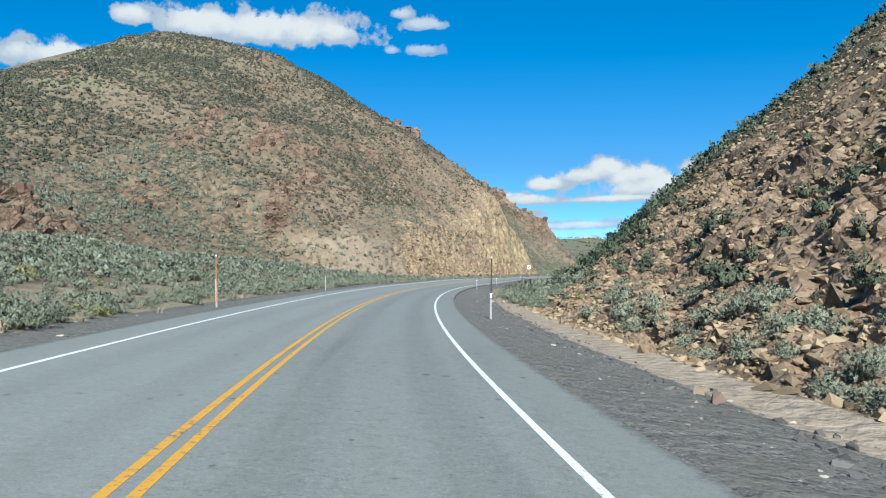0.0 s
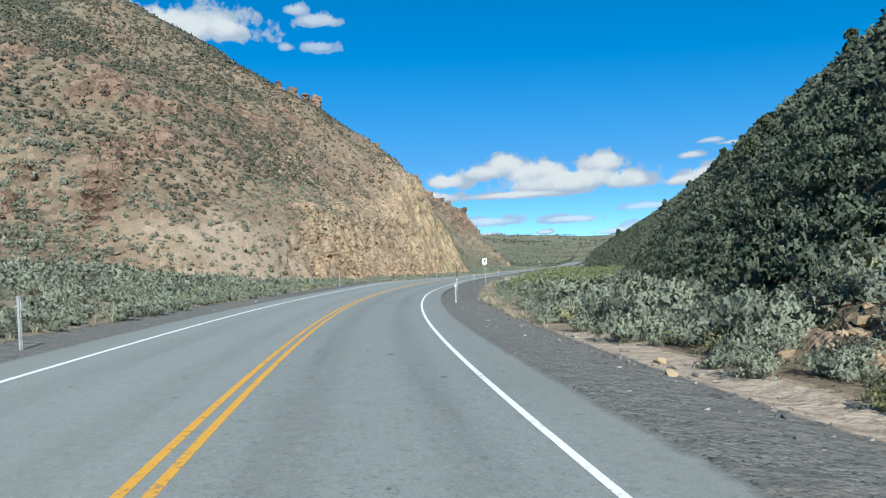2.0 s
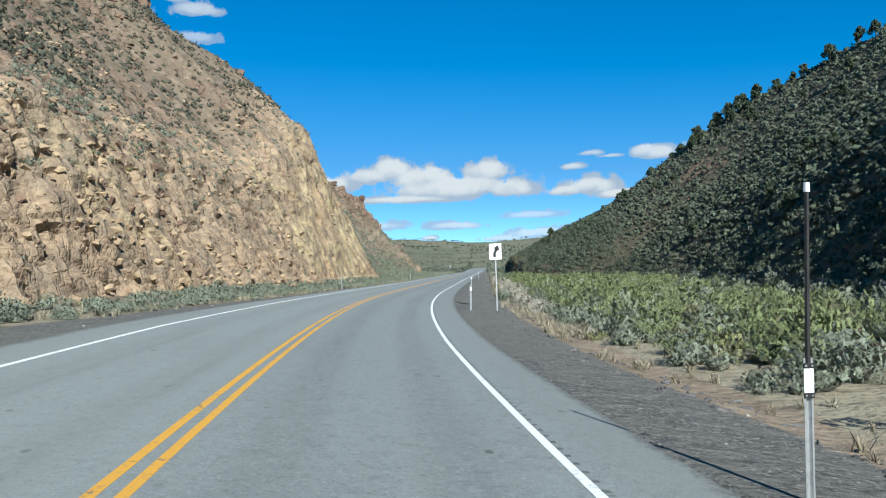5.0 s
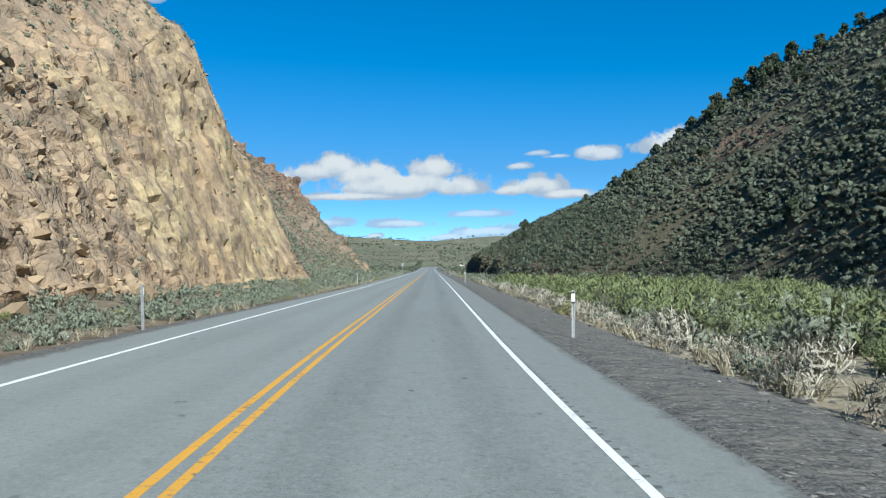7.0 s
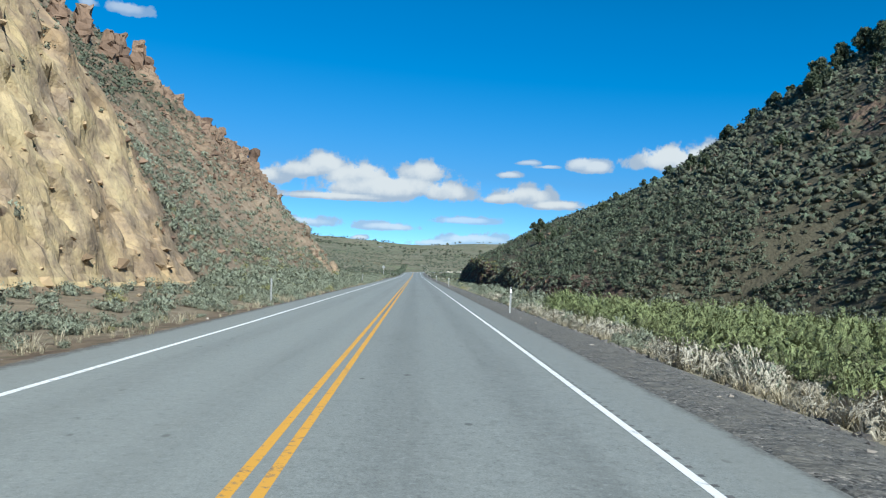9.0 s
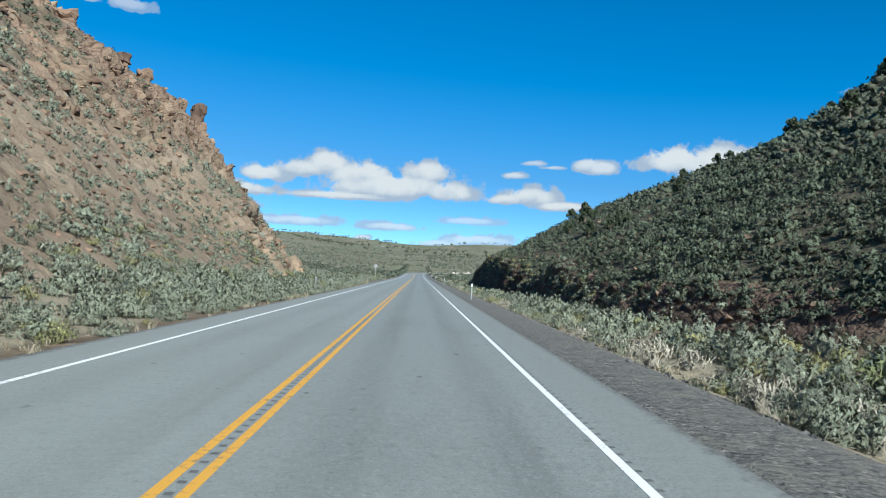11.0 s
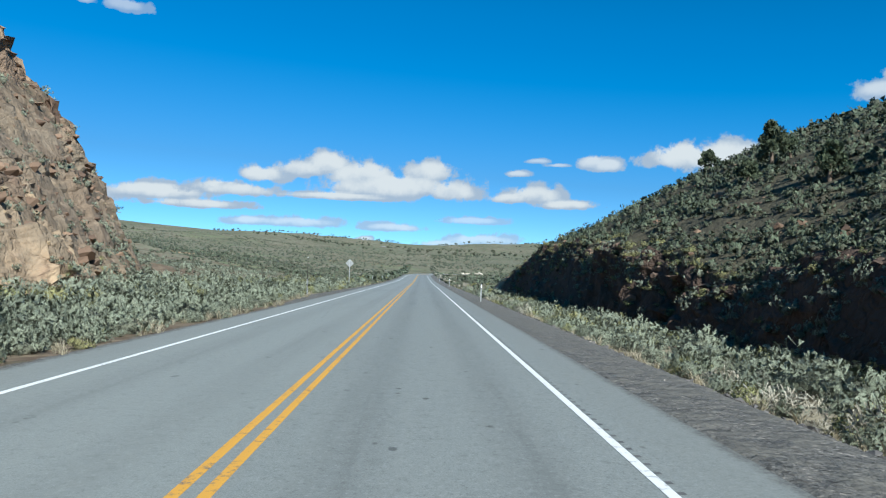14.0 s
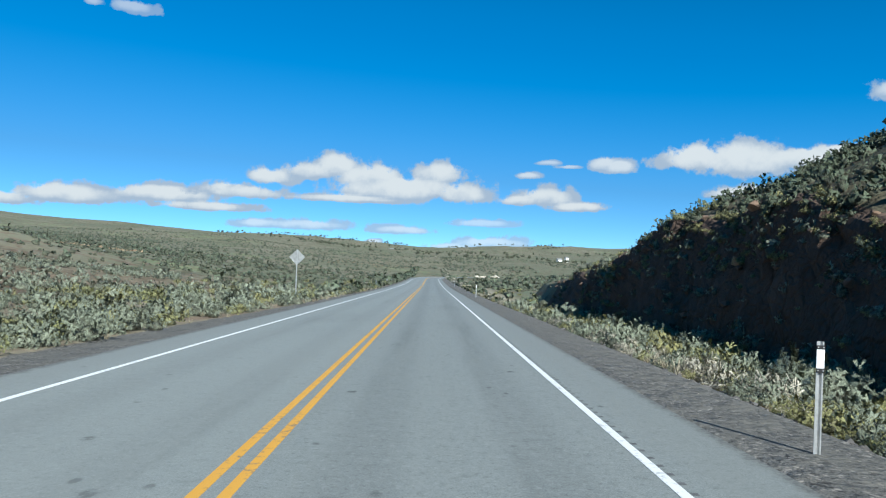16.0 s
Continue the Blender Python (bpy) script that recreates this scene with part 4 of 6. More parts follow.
# ---------- plants ----------
def bush_shape(gen, rings, levels, tufts, length, width, height=0.85, core=0.8, lumps=7, whole=0.35):
    """One shrub of radius 1: clustered heads over an inner body painted dim, feathered with fine sprays. Places,
    triangles and the share of twig brown that paints its inner shade.
    """
    V, T, G, N = [], [], [], []
    heads = []
    for i in range(lumps):
        a, r = 2.4 * i + 0.8 * gen.random(), 0.25 + 0.45 * gen.random() ** 0.7
        heads.append((np.array([np.cos(a) * r, np.sin(a) * r, height * (0.08 + (0.85 - 0.6 * r) * gen.random())]), (0.25 + 0.13 * gen.random()) * (10 / lumps) ** 0.35))
    heads[0] = (np.array([0, 0, height * 0.55]), 0.42)

    def skin(d):
        """Distance from the foot to the outermost head along d."""
        far = 0.34
        for c, r in heads:
            b = float(c @ d)
            q = b * b - float(c @ c) + r * r
            if q > 0:
                far = max(far, b + math.sqrt(q))
        return far

    for lev in range(levels):
        el = -0.1 + 1.3 * lev / levels
        for k in range(rings):
            a = 2 * np.pi * (k + 0.5 * lev + 0.25 * gen.random()) / rings
            e = el + 0.12 * (gen.random() - 0.5)
            d = np.array([np.cos(a) * np.cos(e), np.sin(a) * np.cos(e), np.sin(e)])
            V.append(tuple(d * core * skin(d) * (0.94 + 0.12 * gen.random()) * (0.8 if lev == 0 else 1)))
            # body colour darkened as shade inside the shrub, most at the lowest ring
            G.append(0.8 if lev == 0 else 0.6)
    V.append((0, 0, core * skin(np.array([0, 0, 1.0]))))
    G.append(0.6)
    for lev in range(levels - 1):
        for k in range(rings):
            a, b = lev * rings + k, lev * rings + (k + 1) % rings
            c, d = a + rings, b + rings
            T += [(a, b, c), (b, d, c)]
    for k in range(rings):
        T.append(((levels - 1) * rings + k, (levels - 1) * rings + (k + 1) % rings, len(V) - 1))
    body, tri = np.array(V), np.array(T)
    face = np.cross(body[tri[:, 1]] - body[tri[:, 0]], body[tri[:, 2]] - body[tri[:, 0]])
    nb = np.zeros_like(body)
    for c in range(3):
        np.add.at(nb, tri[:, c], face)
    N = [n / (np.linalg.norm(n) + 1e-9) + gen.normal(size=3) * 0.12 for n in nb]
    for i in range(tufts):
        hc, hr = heads[gen.integers(len(heads))]
        d = gen.normal(size=3)
        d[2] = abs(d[2]) * 1.05 - 0.22
        d /= np.linalg.norm(d)
        c = hc + d * hr * (0.78 + 0.3 * gen.random())
        if c[2] < 0.02:
            continue
        out = d * 0.8 + 0.35 * c / (np.linalg.norm(c) + 1e-6) + gen.normal(size=3) * 0.22
        out /= np.linalg.norm(out)
        up = np.array([0, 0, 0.7]) + gen.normal(size=3) * 0.8
        up -= out * (up @ out) * 0.6
        up /= np.linalg.norm(up) + 1e-6
        side = np.cross(up, out)
        side /= np.linalg.norm(side) + 1e-6
        L, W = length * (0.5 + gen.random()), width * (0.6 + 0.8 * gen.random())
        k = len(V)
        V += [tuple(c - up * L * 0.5 - out * L * 0.2), tuple(c + up * L * 0.42 + side * W * 0.6 + out * L * 0.25), tuple(c + up * L * 0.5 - side * W * 0.6 + out * L * 0.2)]
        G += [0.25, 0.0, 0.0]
        T += [(k, k + 1, k + 2)]
        lit = d * (1 - whole) + whole * (c - np.array([0, 0, 0.25])) / (np.linalg.norm(c - np.array([0, 0, 0.25])) + 1e-6) + gen.normal(size=3) * 0.15
        N += [lit, lit, lit]
    N = np.array(N)
    return np.array(V), np.array(T), np.array(G), N / (np.linalg.norm(N, axis=1, keepdims=True) + 1e-6)


def tuft_shape(gen, blades, lean=0.45, wide=0.05):
    """One bunch of dry grass of height 1."""
    V, T, G = [], [], []
    for i in range(blades):
        a, l = gen.random() * 2 * np.pi, lean * (0.3 + gen.random())
        root = gen.normal(size=2) * 0.16
        h = 0.6 + 0.5 * gen.random()
        ax = np.array([np.cos(a), np.sin(a)])
        sd_ = np.array([-ax[1], ax[0]]) * wide
        k = len(V)
        mid_, tip = root + ax * l * 0.4, root + ax * l * 1.1
        V += [(*(root - sd_), -0.03), (*(root + sd_), -0.03), (*(mid_ + sd_ * 0.8), h * 0.6), (*(mid_ - sd_ * 0.8), h * 0.6), (*tip, h)]
        G += [0.25, 0.25, 0.05, 0.05, 0]
        T += [(k, k + 1, k + 2), (k, k + 2, k + 3), (k + 3, k + 2, k + 4)]
    return np.array(V), np.array(T), np.array(G)


def strew(name, shapes, p, size, gen, mat, label, category, flat=1.0, group="", soft=False):
    """Many plants or stones as one object."""
    if not len(p):
        return None
    pick = gen.integers(len(shapes), size=len(p))
    ang = gen.random(len(p)) * 2 * np.pi
    VV, TT, CC, NN, base = [], [], [], [], 0
    for k, (v, t, g, *nn) in enumerate(shapes):
        m = np.nonzero(pick == k)[0]
        if not len(m):
            continue
        c, s = np.cos(ang[m])[:, None], np.sin(ang[m])[:, None]
        sz = size[m][:, None]
        hz = sz * flat * (0.8 + 0.4 * gen.random((len(m), 1)))
        x = (v[None, :, 0] * c - v[None, :, 1] * s) * sz + p[m, 0:1]
        y = (v[None, :, 0] * s + v[None, :, 1] * c) * sz + p[m, 1:2]
        z = v[None, :, 2] * hz + p[m, 2:3]
        VV.append(np.stack([x, y, z], -1).reshape(-1, 3))
        TT.append((t[None] + (np.arange(len(m)) * len(v))[:, None, None]).reshape(-1, t.shape[1]) + base)
        base += len(m) * len(v)
        if nn:
            n = nn[0][None]
            NN.append(np.stack([n[..., 0] * c - n[..., 1] * s, n[..., 0] * s + n[..., 1] * c, n[..., 2] + 0 * c], -1).reshape(-1, 3))
        tone = np.repeat(gen.random((len(m), 1)), len(v), 1)
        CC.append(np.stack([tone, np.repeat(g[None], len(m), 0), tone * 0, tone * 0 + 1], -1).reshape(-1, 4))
    me = mesh_np(name, np.concatenate(VV), np.concatenate(TT), mat, np.concatenate(CC), soft or bool(NN), np.concatenate(NN) if NN else None)
    return tagged(new(name, me), label, category, group, "stuff")


g1 = np.random.default_rng(11)
g_dry = np.random.default_rng(19)
BUSH_NEAR = [bush_shape(g1, 7, 3, 470, 0.135, 0.066, 0.95, 0.56, 15, 0.5) for i in range(7)]
BUSH_HALF = [bush_shape(g1, 6, 3, 160, 0.185, 0.095, 0.92, 0.58, 12, 0.65) for i in range(7)]
BUSH_DRY = [bush_shape(g_dry, 5, 2, 260, 0.30, 0.030, 0.85, 0.5, 9, 0.7) for i in range(5)]
BUSH_MID = [bush_shape(g1, 4, 2, 27, 0.29, 0.21, 0.86, 0.66, 8, 0.85) for i in range(9)]
BUSH_FAR = [bush_shape(g1, 3, 2, 5, 0.46, 0.40, 0.78, 0.86, 5) for i in range(9)]
BRUSH_TALL = [bush_shape(g1, 6, 3, 220, 0.21, 0.052, 1.2, 0.58, 13) for i in range(6)]
GRASS = [tuft_shape(g1, 16, 0.9, 0.04) for i in range(5)]

d_abs = np.abs(DD)
patchy = np.clip(0.75 + 0.9 * fbm(pos / 14.0, 3, 200), 0.12, 1.7)
foot_l, foot_r = curve(S2, LS, L_FOOT[0]), curve(S2, RS, R_FOOT[0])
# the canyon floor on both sides
plain_l = is_l & (DD < -5.0) & (DD > foot_l)
dens = np.where(plain_l, np.clip(patchy + 0.2, 0.55, 1.25) * smooth(d_abs, verge_l, verge_l + 0.7) * np.where(d_abs < 9, 1.35 + 0.9 * smooth(S2, 140, 120), 0.85), 0.0)
edge = 0.6 * smooth(S2, 322, 336)
strip = 0.9 * smooth(S2, 48, 60) * (1 - smooth(S2, 118, 150))
plain_r = is_r & (DD > 6.6) & (DD < foot_r)
dens = np.where(plain_r, 0.50 * smooth(d_abs, 7.5 + strip - edge, 8.3 + strip - edge) * (1 + edge * 1.6) * smooth(S2, 44, 60) * np.clip(patchy, 0.9, 1.3) * np.where(d_abs < 9.6, 1.5 + 2.4 * smooth(S2, 108, 125) * (1 - smooth(S2, 225, 240)), 1) * (1 + 0.25 * smooth(S2, 190, 210)), dens)
dens = np.where(plain_r & (S2 < 60), np.maximum(dens, 1.0 * smooth(d_abs, 8.9 + 2.0 * smooth(S2, 33, 26), 9.7 + 2.2 * smooth(S2, 33, 26)) * (0.4 + 0.6 * smooth(S2, 20, 30))), dens)
# the slopes
bare = smooth(rock, 0.33, 0.6) * (1 - 0.75 * smooth(S2, 228, 240) * smooth(KL, 5.5, 6.2) * (1 - smooth(S2, 292, 302)))
dens = np.where(is_l & (DD <= foot_l) & (d_abs < np.where(S2 > 255, 75, 142)), np.where(d_abs < 36, 1.0, 0.8) * (1 - np.where(S2 > 288, 0.75, np.where(S2 < 180, 0.92, 1.0)) * bare) * np.clip(patchy, 0.55, 1.5), dens)
upper = np.clip(patchy, 0.7, 1.35) * (1 - cliff_s * ((0.95 - 0.25 * smooth(S2, 172, 160) * (KL < 6.4)) * smooth(KL - 0.2 * smooth(S2, 175, 162), 5.8, 6.2) + 0.3 * smooth(S2, 150, 178) * smooth(KL, 4.9, 5.2) * (KL < 5.6))) * (1 - 0.3 * ledge)
dens = np.where(is_l & (DD <= foot_l) & (S2 > 80) & (S2 < 236) & (d_abs < 142), (1.2 + 0.5 * smooth(S2, 125, 100) + 0.7 * smooth(DD, -75, -105)) * np.clip(upper, 0.03, 2), dens)
low_flat = is_l * smooth(S2, 112, 100) * smooth(DD, -28, -36) * smooth(DD, -66, -56)
dens = np.maximum(dens, 1.1 * low_flat * np.clip(patchy + 0.2, 0.5, 1.3) * (1 - 0.7 * outcrop) * (S2 > -16))
dens = np.where(is_r & (DD >= foot_r) & (d_abs < 100), (1.15 - 0.45 * smooth(d_abs, 40, 55)) * (1 - 0.6 * smooth(rock, 0.3, 0.6)) * np.clip(patchy, 0.8, 1.3), dens)
stony = smooth(S2 + 3 * n_mid, 47, 40) * smooth(d_abs, 13.0, 14.5) * is_r
dens = np.where(is_r & (DD >= foot_r) & (d_abs < 60), dens * (1 - stony) + stony * 0.085 * np.where(d_abs < 18, 2.2, 1), dens)
dens = np.where(cut_r, (0.35 + 0.7 * smooth(S2, 328, 316)) * smooth(KL, 16.05, 16.2) + 1.7 * smooth(KL, 16.35, 16.75) + 0.9 * smooth(KL, 16.2, 16.05), dens)
dens = np.where((S2 > 392) & ((d_abs > 9) | (S2 > 760)), 0.15 * patchy * smooth(d_abs, 9, 12) * (1 - smooth(S2, 500, 600)) * (1 - smooth(d_abs, 110, 170)) + 0.028 * patchy * np.maximum(smooth(d_abs, 12, 20), S2 > 760) * smooth(np.abs(PX - bend), 9, 14) * (S2 < 1100) * (d_abs < 480), dens)
dens = np.where((S2 < -16) | (S2 > 1100), 0, dens)
dens = dens * (1 - 0.5 * np.clip(tan_s, 0, 1)) * (1 - 0.7 * is_l * smooth(S2, 322, 332) * (1 - smooth(S2, 354, 358)) * smooth(ZZ, 7, 10))
dens = np.where(is_r & (S2 > 45) & (S2 < 130) & (DD > foot_r), dens * 1.3, dens)
dens = np.where(is_r & (S2 >= 130) & (S2 < 250) & (DD > foot_r) & (d_abs < 60), dens * 1.35, dens)
dens = np.where(is_r & (S2 > 250) & (S2 < 310) & (KL > 17.05) & (DD < 36), dens * 1.5, dens)
dens = np.where(is_r & (S2 > 325) & (S2 < 400) & (DD < foot_r), dens * (1 - 0.4 * smooth(S2, 325, 340) * smooth(d_abs, 8.4, 9.4)), dens)
dens = np.where(is_l & (DD <= foot_l) & (S2 > 228) & (S2 < 325), dens * (0.95 + 0.75 * smooth(ZZ, 8, 5)), dens)
# no need of plants on land that turns away from the whole road
faces = np.zeros((NS, ND), bool)
for s_ in (-20, 20, 60, 100, 140, 180, 220, 260, 300, 331):
    ex, ey = on_road(s_, 1.8)
    to = np.array([float(ex), float(ey), 2.6]) - pos
    faces |= (nrm * to).sum(-1) > -0.10 * np.linalg.norm(to, axis=-1)
dens = np.where(faces | (d_abs < 30), dens, 0)
P, PS, PD, PN, PR = scatter(dens, g1)
ad = np.abs(PD)
foot_p = curve(PS, RS, R_FOOT[0])
willow = (PD > 9.8) & (PD < foot_p - 2) & (PS > 108) & (PS < 240) & (g1.random(len(P)) < 0.62 + 0.6 * np.exp(-((PS - 206) / 22) ** 2))
size = 0.34 + 0.62 * g1.random(len(P)) ** 1.6
size = np.where((ad < 14) & (PS > 40), size * 1.22, size)
size = np.where((PD > 11) & (PS > 46) & (PD < foot_p), size * 1.25, size)
size = np.where((PD > 11) & (PS < 75) & (PD < 32), size * (1.0 + 0.4 * smooth(PS, 24, 32)), size)
size = np.where(PR > 0.65, size * 0.75, size)
size = np.where((PD > 22) & (PS < 48), size * 0.65, size)
size = np.where((PD < 0) & (PS > 112) & (PS < 226) & (PD > -50), size * 0.8, size)
size = np.where((PD < -38) & ((PS > 108) | (PD < -62)), size * 0.88, size)
size = np.where((PD > 40) & (PS > 45), size * 1.25, size)
size = np.where((PD < 0) & (PD > -13) & (PS < 230), size * 0.75, size)
size = np.where((PD < 0) & (PD > -6.4) & (PS > 120), size * 0.6, size)
size = np.where((PD < -13) & (PD >= -38) & (PS > 95), size * 0.85, size)
size = np.where((PD > 0) & (PD < 10) & (PS > 60), size * 0.8, size)
rabbit = ~willow & (ad < 18) & (PS < 470) & (g1.random(len(P)) < np.where((PS > 325) & (PD > 0), 0.38, np.where(PS > 345, 0.28, np.where(PS > 230, 0.13, 0.05))))
grey = ~willow & ~rabbit & (PD > 0) & (PD < 9.2) & (PS > 60) & (g1.random(len(P)) < 0.15 + 0.5 * (np.sin(PS / 9.0) > 0.35) + 0.5 * ((PS > 118) & (PS < 225)))
size = np.where(rabbit, size * 0.8, size)
size = np.where(PS > 480, size * 1.5, size)
P[:, 2] -= 0.06 * size
closeby = ((ad < 8.3) & (PS < 352)) | ((PD > 0) & (ad < 13.5) & (PS < 72))
half = ~closeby & (ad < np.where((PS < 118) & (PD > 0), 25, 15)) & (PS < 375)
middle = ~closeby & ~half & (ad < np.where((PD < 0) & (PS < 236), np.where(PS < 108, 62, 24), 36)) & (PS < 395)

# the shrubs beside the road stand singly
single = np.nonzero(~willow & (ad < 9.6) & (PS > -8) & (PS < 350))[0]
single = single[np.argsort(PS[single])]
single = single[np.linspace(0, len(single) - 1, min(260, len(single))).astype(int)]
single = np.unique(single)
lone = np.zeros(len(P), bool)
lone[single] = True
protos = {}
for kind, mat in (("sagebrush", M_SAGE), ("rabbitbrush", M_RABBIT), ("dry_shrub", M_GREY)):
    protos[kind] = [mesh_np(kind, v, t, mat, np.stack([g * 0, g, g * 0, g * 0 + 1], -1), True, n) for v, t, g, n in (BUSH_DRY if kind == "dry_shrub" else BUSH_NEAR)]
for i in single:
    kind = "rabbitbrush" if rabbit[i] else "dry_shrub" if grey[i] else "sagebrush"
    ob = new(kind, protos[kind][int(g1.integers(7)) % len(protos[kind])])
    ob.matrix_world = Matrix.LocRotScale(tuple(P[i]), Euler((0, 0, float(g1.random() * 6.28))), (size[i], size[i], size[i] * (0.8 + 0.4 * float(g1.random()))))
    tagged(ob, {"rabbitbrush": "yellow-green rabbitbrush growing beside the gravel verge", "dry_shrub": "pale grey dry shrub growing beside the gravel verge",
                "sagebrush": "silvery grey-green sagebrush growing beside the gravel verge"}[kind], "shrub", "roadside shrubs")

rest = ~lone & ~willow & ~grey
strew("grey_brush", BUSH_DRY, P[grey & ~lone], size[grey & ~lone] * 0.85, g1, M_GREY, "pale grey dry brush along the gravel verge", "shrubs")
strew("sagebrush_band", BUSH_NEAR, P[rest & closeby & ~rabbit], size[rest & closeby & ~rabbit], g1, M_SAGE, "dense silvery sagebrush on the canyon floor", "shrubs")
# sage on the right slope takes the leaf copy darkened for shade
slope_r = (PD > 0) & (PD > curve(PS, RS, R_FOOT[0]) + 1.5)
flat = rest & half & ~rabbit
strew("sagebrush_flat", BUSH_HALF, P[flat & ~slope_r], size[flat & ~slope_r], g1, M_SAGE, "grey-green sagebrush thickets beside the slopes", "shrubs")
strew("dark_sagebrush_foot", BUSH_HALF, P[flat & slope_r], size[flat & slope_r], g1, M_SAGE_FAR_SHADED, "sagebrush at the slope foot, leaf colour darkened for shade", "shrubs")
near_r = rest & rabbit & (ad < 10.5) & (PS < 352)
strew("rabbitbrush_verge", BUSH_NEAR, P[near_r], size[near_r], g1, M_RABBIT, "yellow-green rabbitbrush close to the verge", "shrubs")
strew("rabbitbrush_band", BUSH_HALF, P[rest & rabbit & ~near_r], size[rest & rabbit & ~near_r], g1, M_RABBIT, "yellow-green rabbitbrush among the sage", "shrubs")
low = rest & middle & ~rabbit
strew("sagebrush_slope", BUSH_MID, P[low & ~slope_r], size[low & ~slope_r], g1, M_SAGE, "grey-green sagebrush dotting the lower slopes", "shrubs")
strew("dark_sagebrush_slope", BUSH_MID, P[low & slope_r], size[low & slope_r], g1, M_SAGE_FAR_SHADED, "sagebrush covering the right slope, leaf colour darkened for shade", "shrubs")
farm = rest & ~closeby & ~half & ~middle & ~rabbit
scrub = farm & (PD < 0) & (PS < 262)
strew("hill_scrub", BUSH_FAR, P[scrub], size[scrub], g1, M_SCRUB, "small dark scrub covering the steep brown hill", "shrubs")
farm = farm & ~scrub
strew("sagebrush_hill", BUSH_FAR, P[farm], size[farm], g1, M_SAGE_FAR_SHADED, "olive sagebrush dotting the dry hillsides", "shrubs")
strew("green_brush", BRUSH_TALL, P[willow], size[willow] * 1.05, g1, M_WILLOW, "tall yellow-green willow brush on the valley floor", "shrubs")

# bunches of dry grass along the verges
gd = np.where(is_r, smooth(DD, 7.2, 7.7) * smooth(DD, 9.5 + 0.8 * strip, 8.2 + 0.8 * strip) * smooth(S2, 45, 60) * (1.2 + 1.6 * strip + 0.8 * smooth(S2, 108, 125) * (1 - smooth(S2, 215, 235))) * np.where(S2 > 325, 1.8, 1), smooth(d_abs, verge_l - 0.25, verge_l + 0.2) * smooth(d_abs, verge_l + 2.5, verge_l + 1.0) * 1.6) * (S2 > -35) * (S2 < 440)
gd = gd * np.clip(0.9 + 1.2 * fbm(pos / 5.0, 3, 230), 0.1, 2)
gp, gs, gdd, gn, gr_ = scatter(gd, g1)
strew("dry_grass", GRASS, gp, (0.16 + 0.2 * g1.random(len(gp)) ** 2) * np.where((gdd > 0) & (gs > 108) & (gs < 235), 1.35, 1.0), g1, M_STRAW, "pale dry bunchgrass along the gravel verge", "grass")


# ---------- stones ----------
def stone_shape(gen, n=9):
    bm = bmesh.new()
    for i in range(n):
        v = gen.normal(size=3)
        v /= np.linalg.norm(v)
        bm.verts.new(v * (0.75 + 0.35 * gen.random()) * (1, 0.8, 0.62))
    bmesh.ops.convex_hull(bm, input=bm.verts)
    loose = [v for v in bm.verts if not v.link_faces]
    bmesh.ops.delete(bm, geom=loose, context="VERTS")
    bmesh.ops.triangulate(bm, faces=bm.faces)
    bm.verts.index_update()
    V = np.array([v.co[:] for v in bm.verts])
    T = np.array([[v.index for v in f.verts] for f in bm.faces])
    bm.free()
    return V, T, np.zeros(len(V))


g2 = np.random.default_rng(23)
STONES = [stone_shape(g2) for i in range(8)]
td = talus * 9.0 * smooth(S2, -24, -18) + 9.0 * is_r * smooth(DD, 9.1, 9.7) * smooth(DD, 14.5, 13.4) * smooth(S2, 34, 28) * (S2 > -24)
tp, t_s, t_d, t_n, t_r = scatter(td, g2)
ts = 0.07 + 0.28 * g2.random(len(tp)) ** 2.4
strew("talus_stones", STONES, tp, ts, g2, M_TALUS, "broken tan rock rubble covering the steep slope", "rocks")
cd = 0.18 * smooth(S2, 228, 240) * rock * is_l * (S2 > 96) * (S2 < 352) * (d_abs < 70) + 0.35 * cliff_s * is_l * smooth(DD, -15.5, -13.5) * smooth(DD, -10.5, -12)
cp, c_s, c_d, c_n, c_r = scatter(cd, g2)
brown_c = (c_s > 235) & (g2.random(len(cp)) < 0.75)
csz = 0.15 + 0.6 * g2.random(len(cp)) ** 2.2
strew("cliff_stones", STONES, cp[~brown_c], csz[~brown_c] * 0.8, g2, M_TALUS, "ochre blocks jutting from the cliff and its foot", "rocks")
strew("crag_blocks", STONES, cp[brown_c], csz[brown_c] * 1.3, g2, M_CRAG, "brown blocks jutting from the rugged crag", "rocks")
mp, m_s, m_d, m_n, m_r = scatter((1.0 - 0.85 * smooth(S2, 172, 192)) * smooth(massive, 0.2, 0.4) * np.clip(0.6 + 1.2 * n_mid, 0.05, 2), g2)
strew("cliff_blocks", STONES, mp, 0.12 + 0.42 * g2.random(len(mp)) ** 2.2, g2, M_OCHRE, "ochre blocks standing proud of the cut cliff", "rocks")
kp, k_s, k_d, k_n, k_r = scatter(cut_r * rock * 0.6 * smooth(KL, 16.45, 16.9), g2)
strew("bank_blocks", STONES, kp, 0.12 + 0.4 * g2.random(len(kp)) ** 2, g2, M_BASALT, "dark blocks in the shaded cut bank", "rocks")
hd_ = 0.38 * (is_l & (KL < 6.9) & (KL > 4.2)) * (S2 > 96) * (S2 < 352) * patchy * (1 - 0.95 * massive) + 0.10 * is_r * (S2 > 60) * (S2 < 400) * (DD > foot_r) * (d_abs < 60)
hp, h_s, h_d, h_n, h_r = scatter(hd_, g2)
strew("hill_stones", STONES, hp, 0.13 + 0.5 * g2.random(len(hp)) ** 2.4, g2, M_CRAG, "brown stones strewn over the hillside", "rocks")
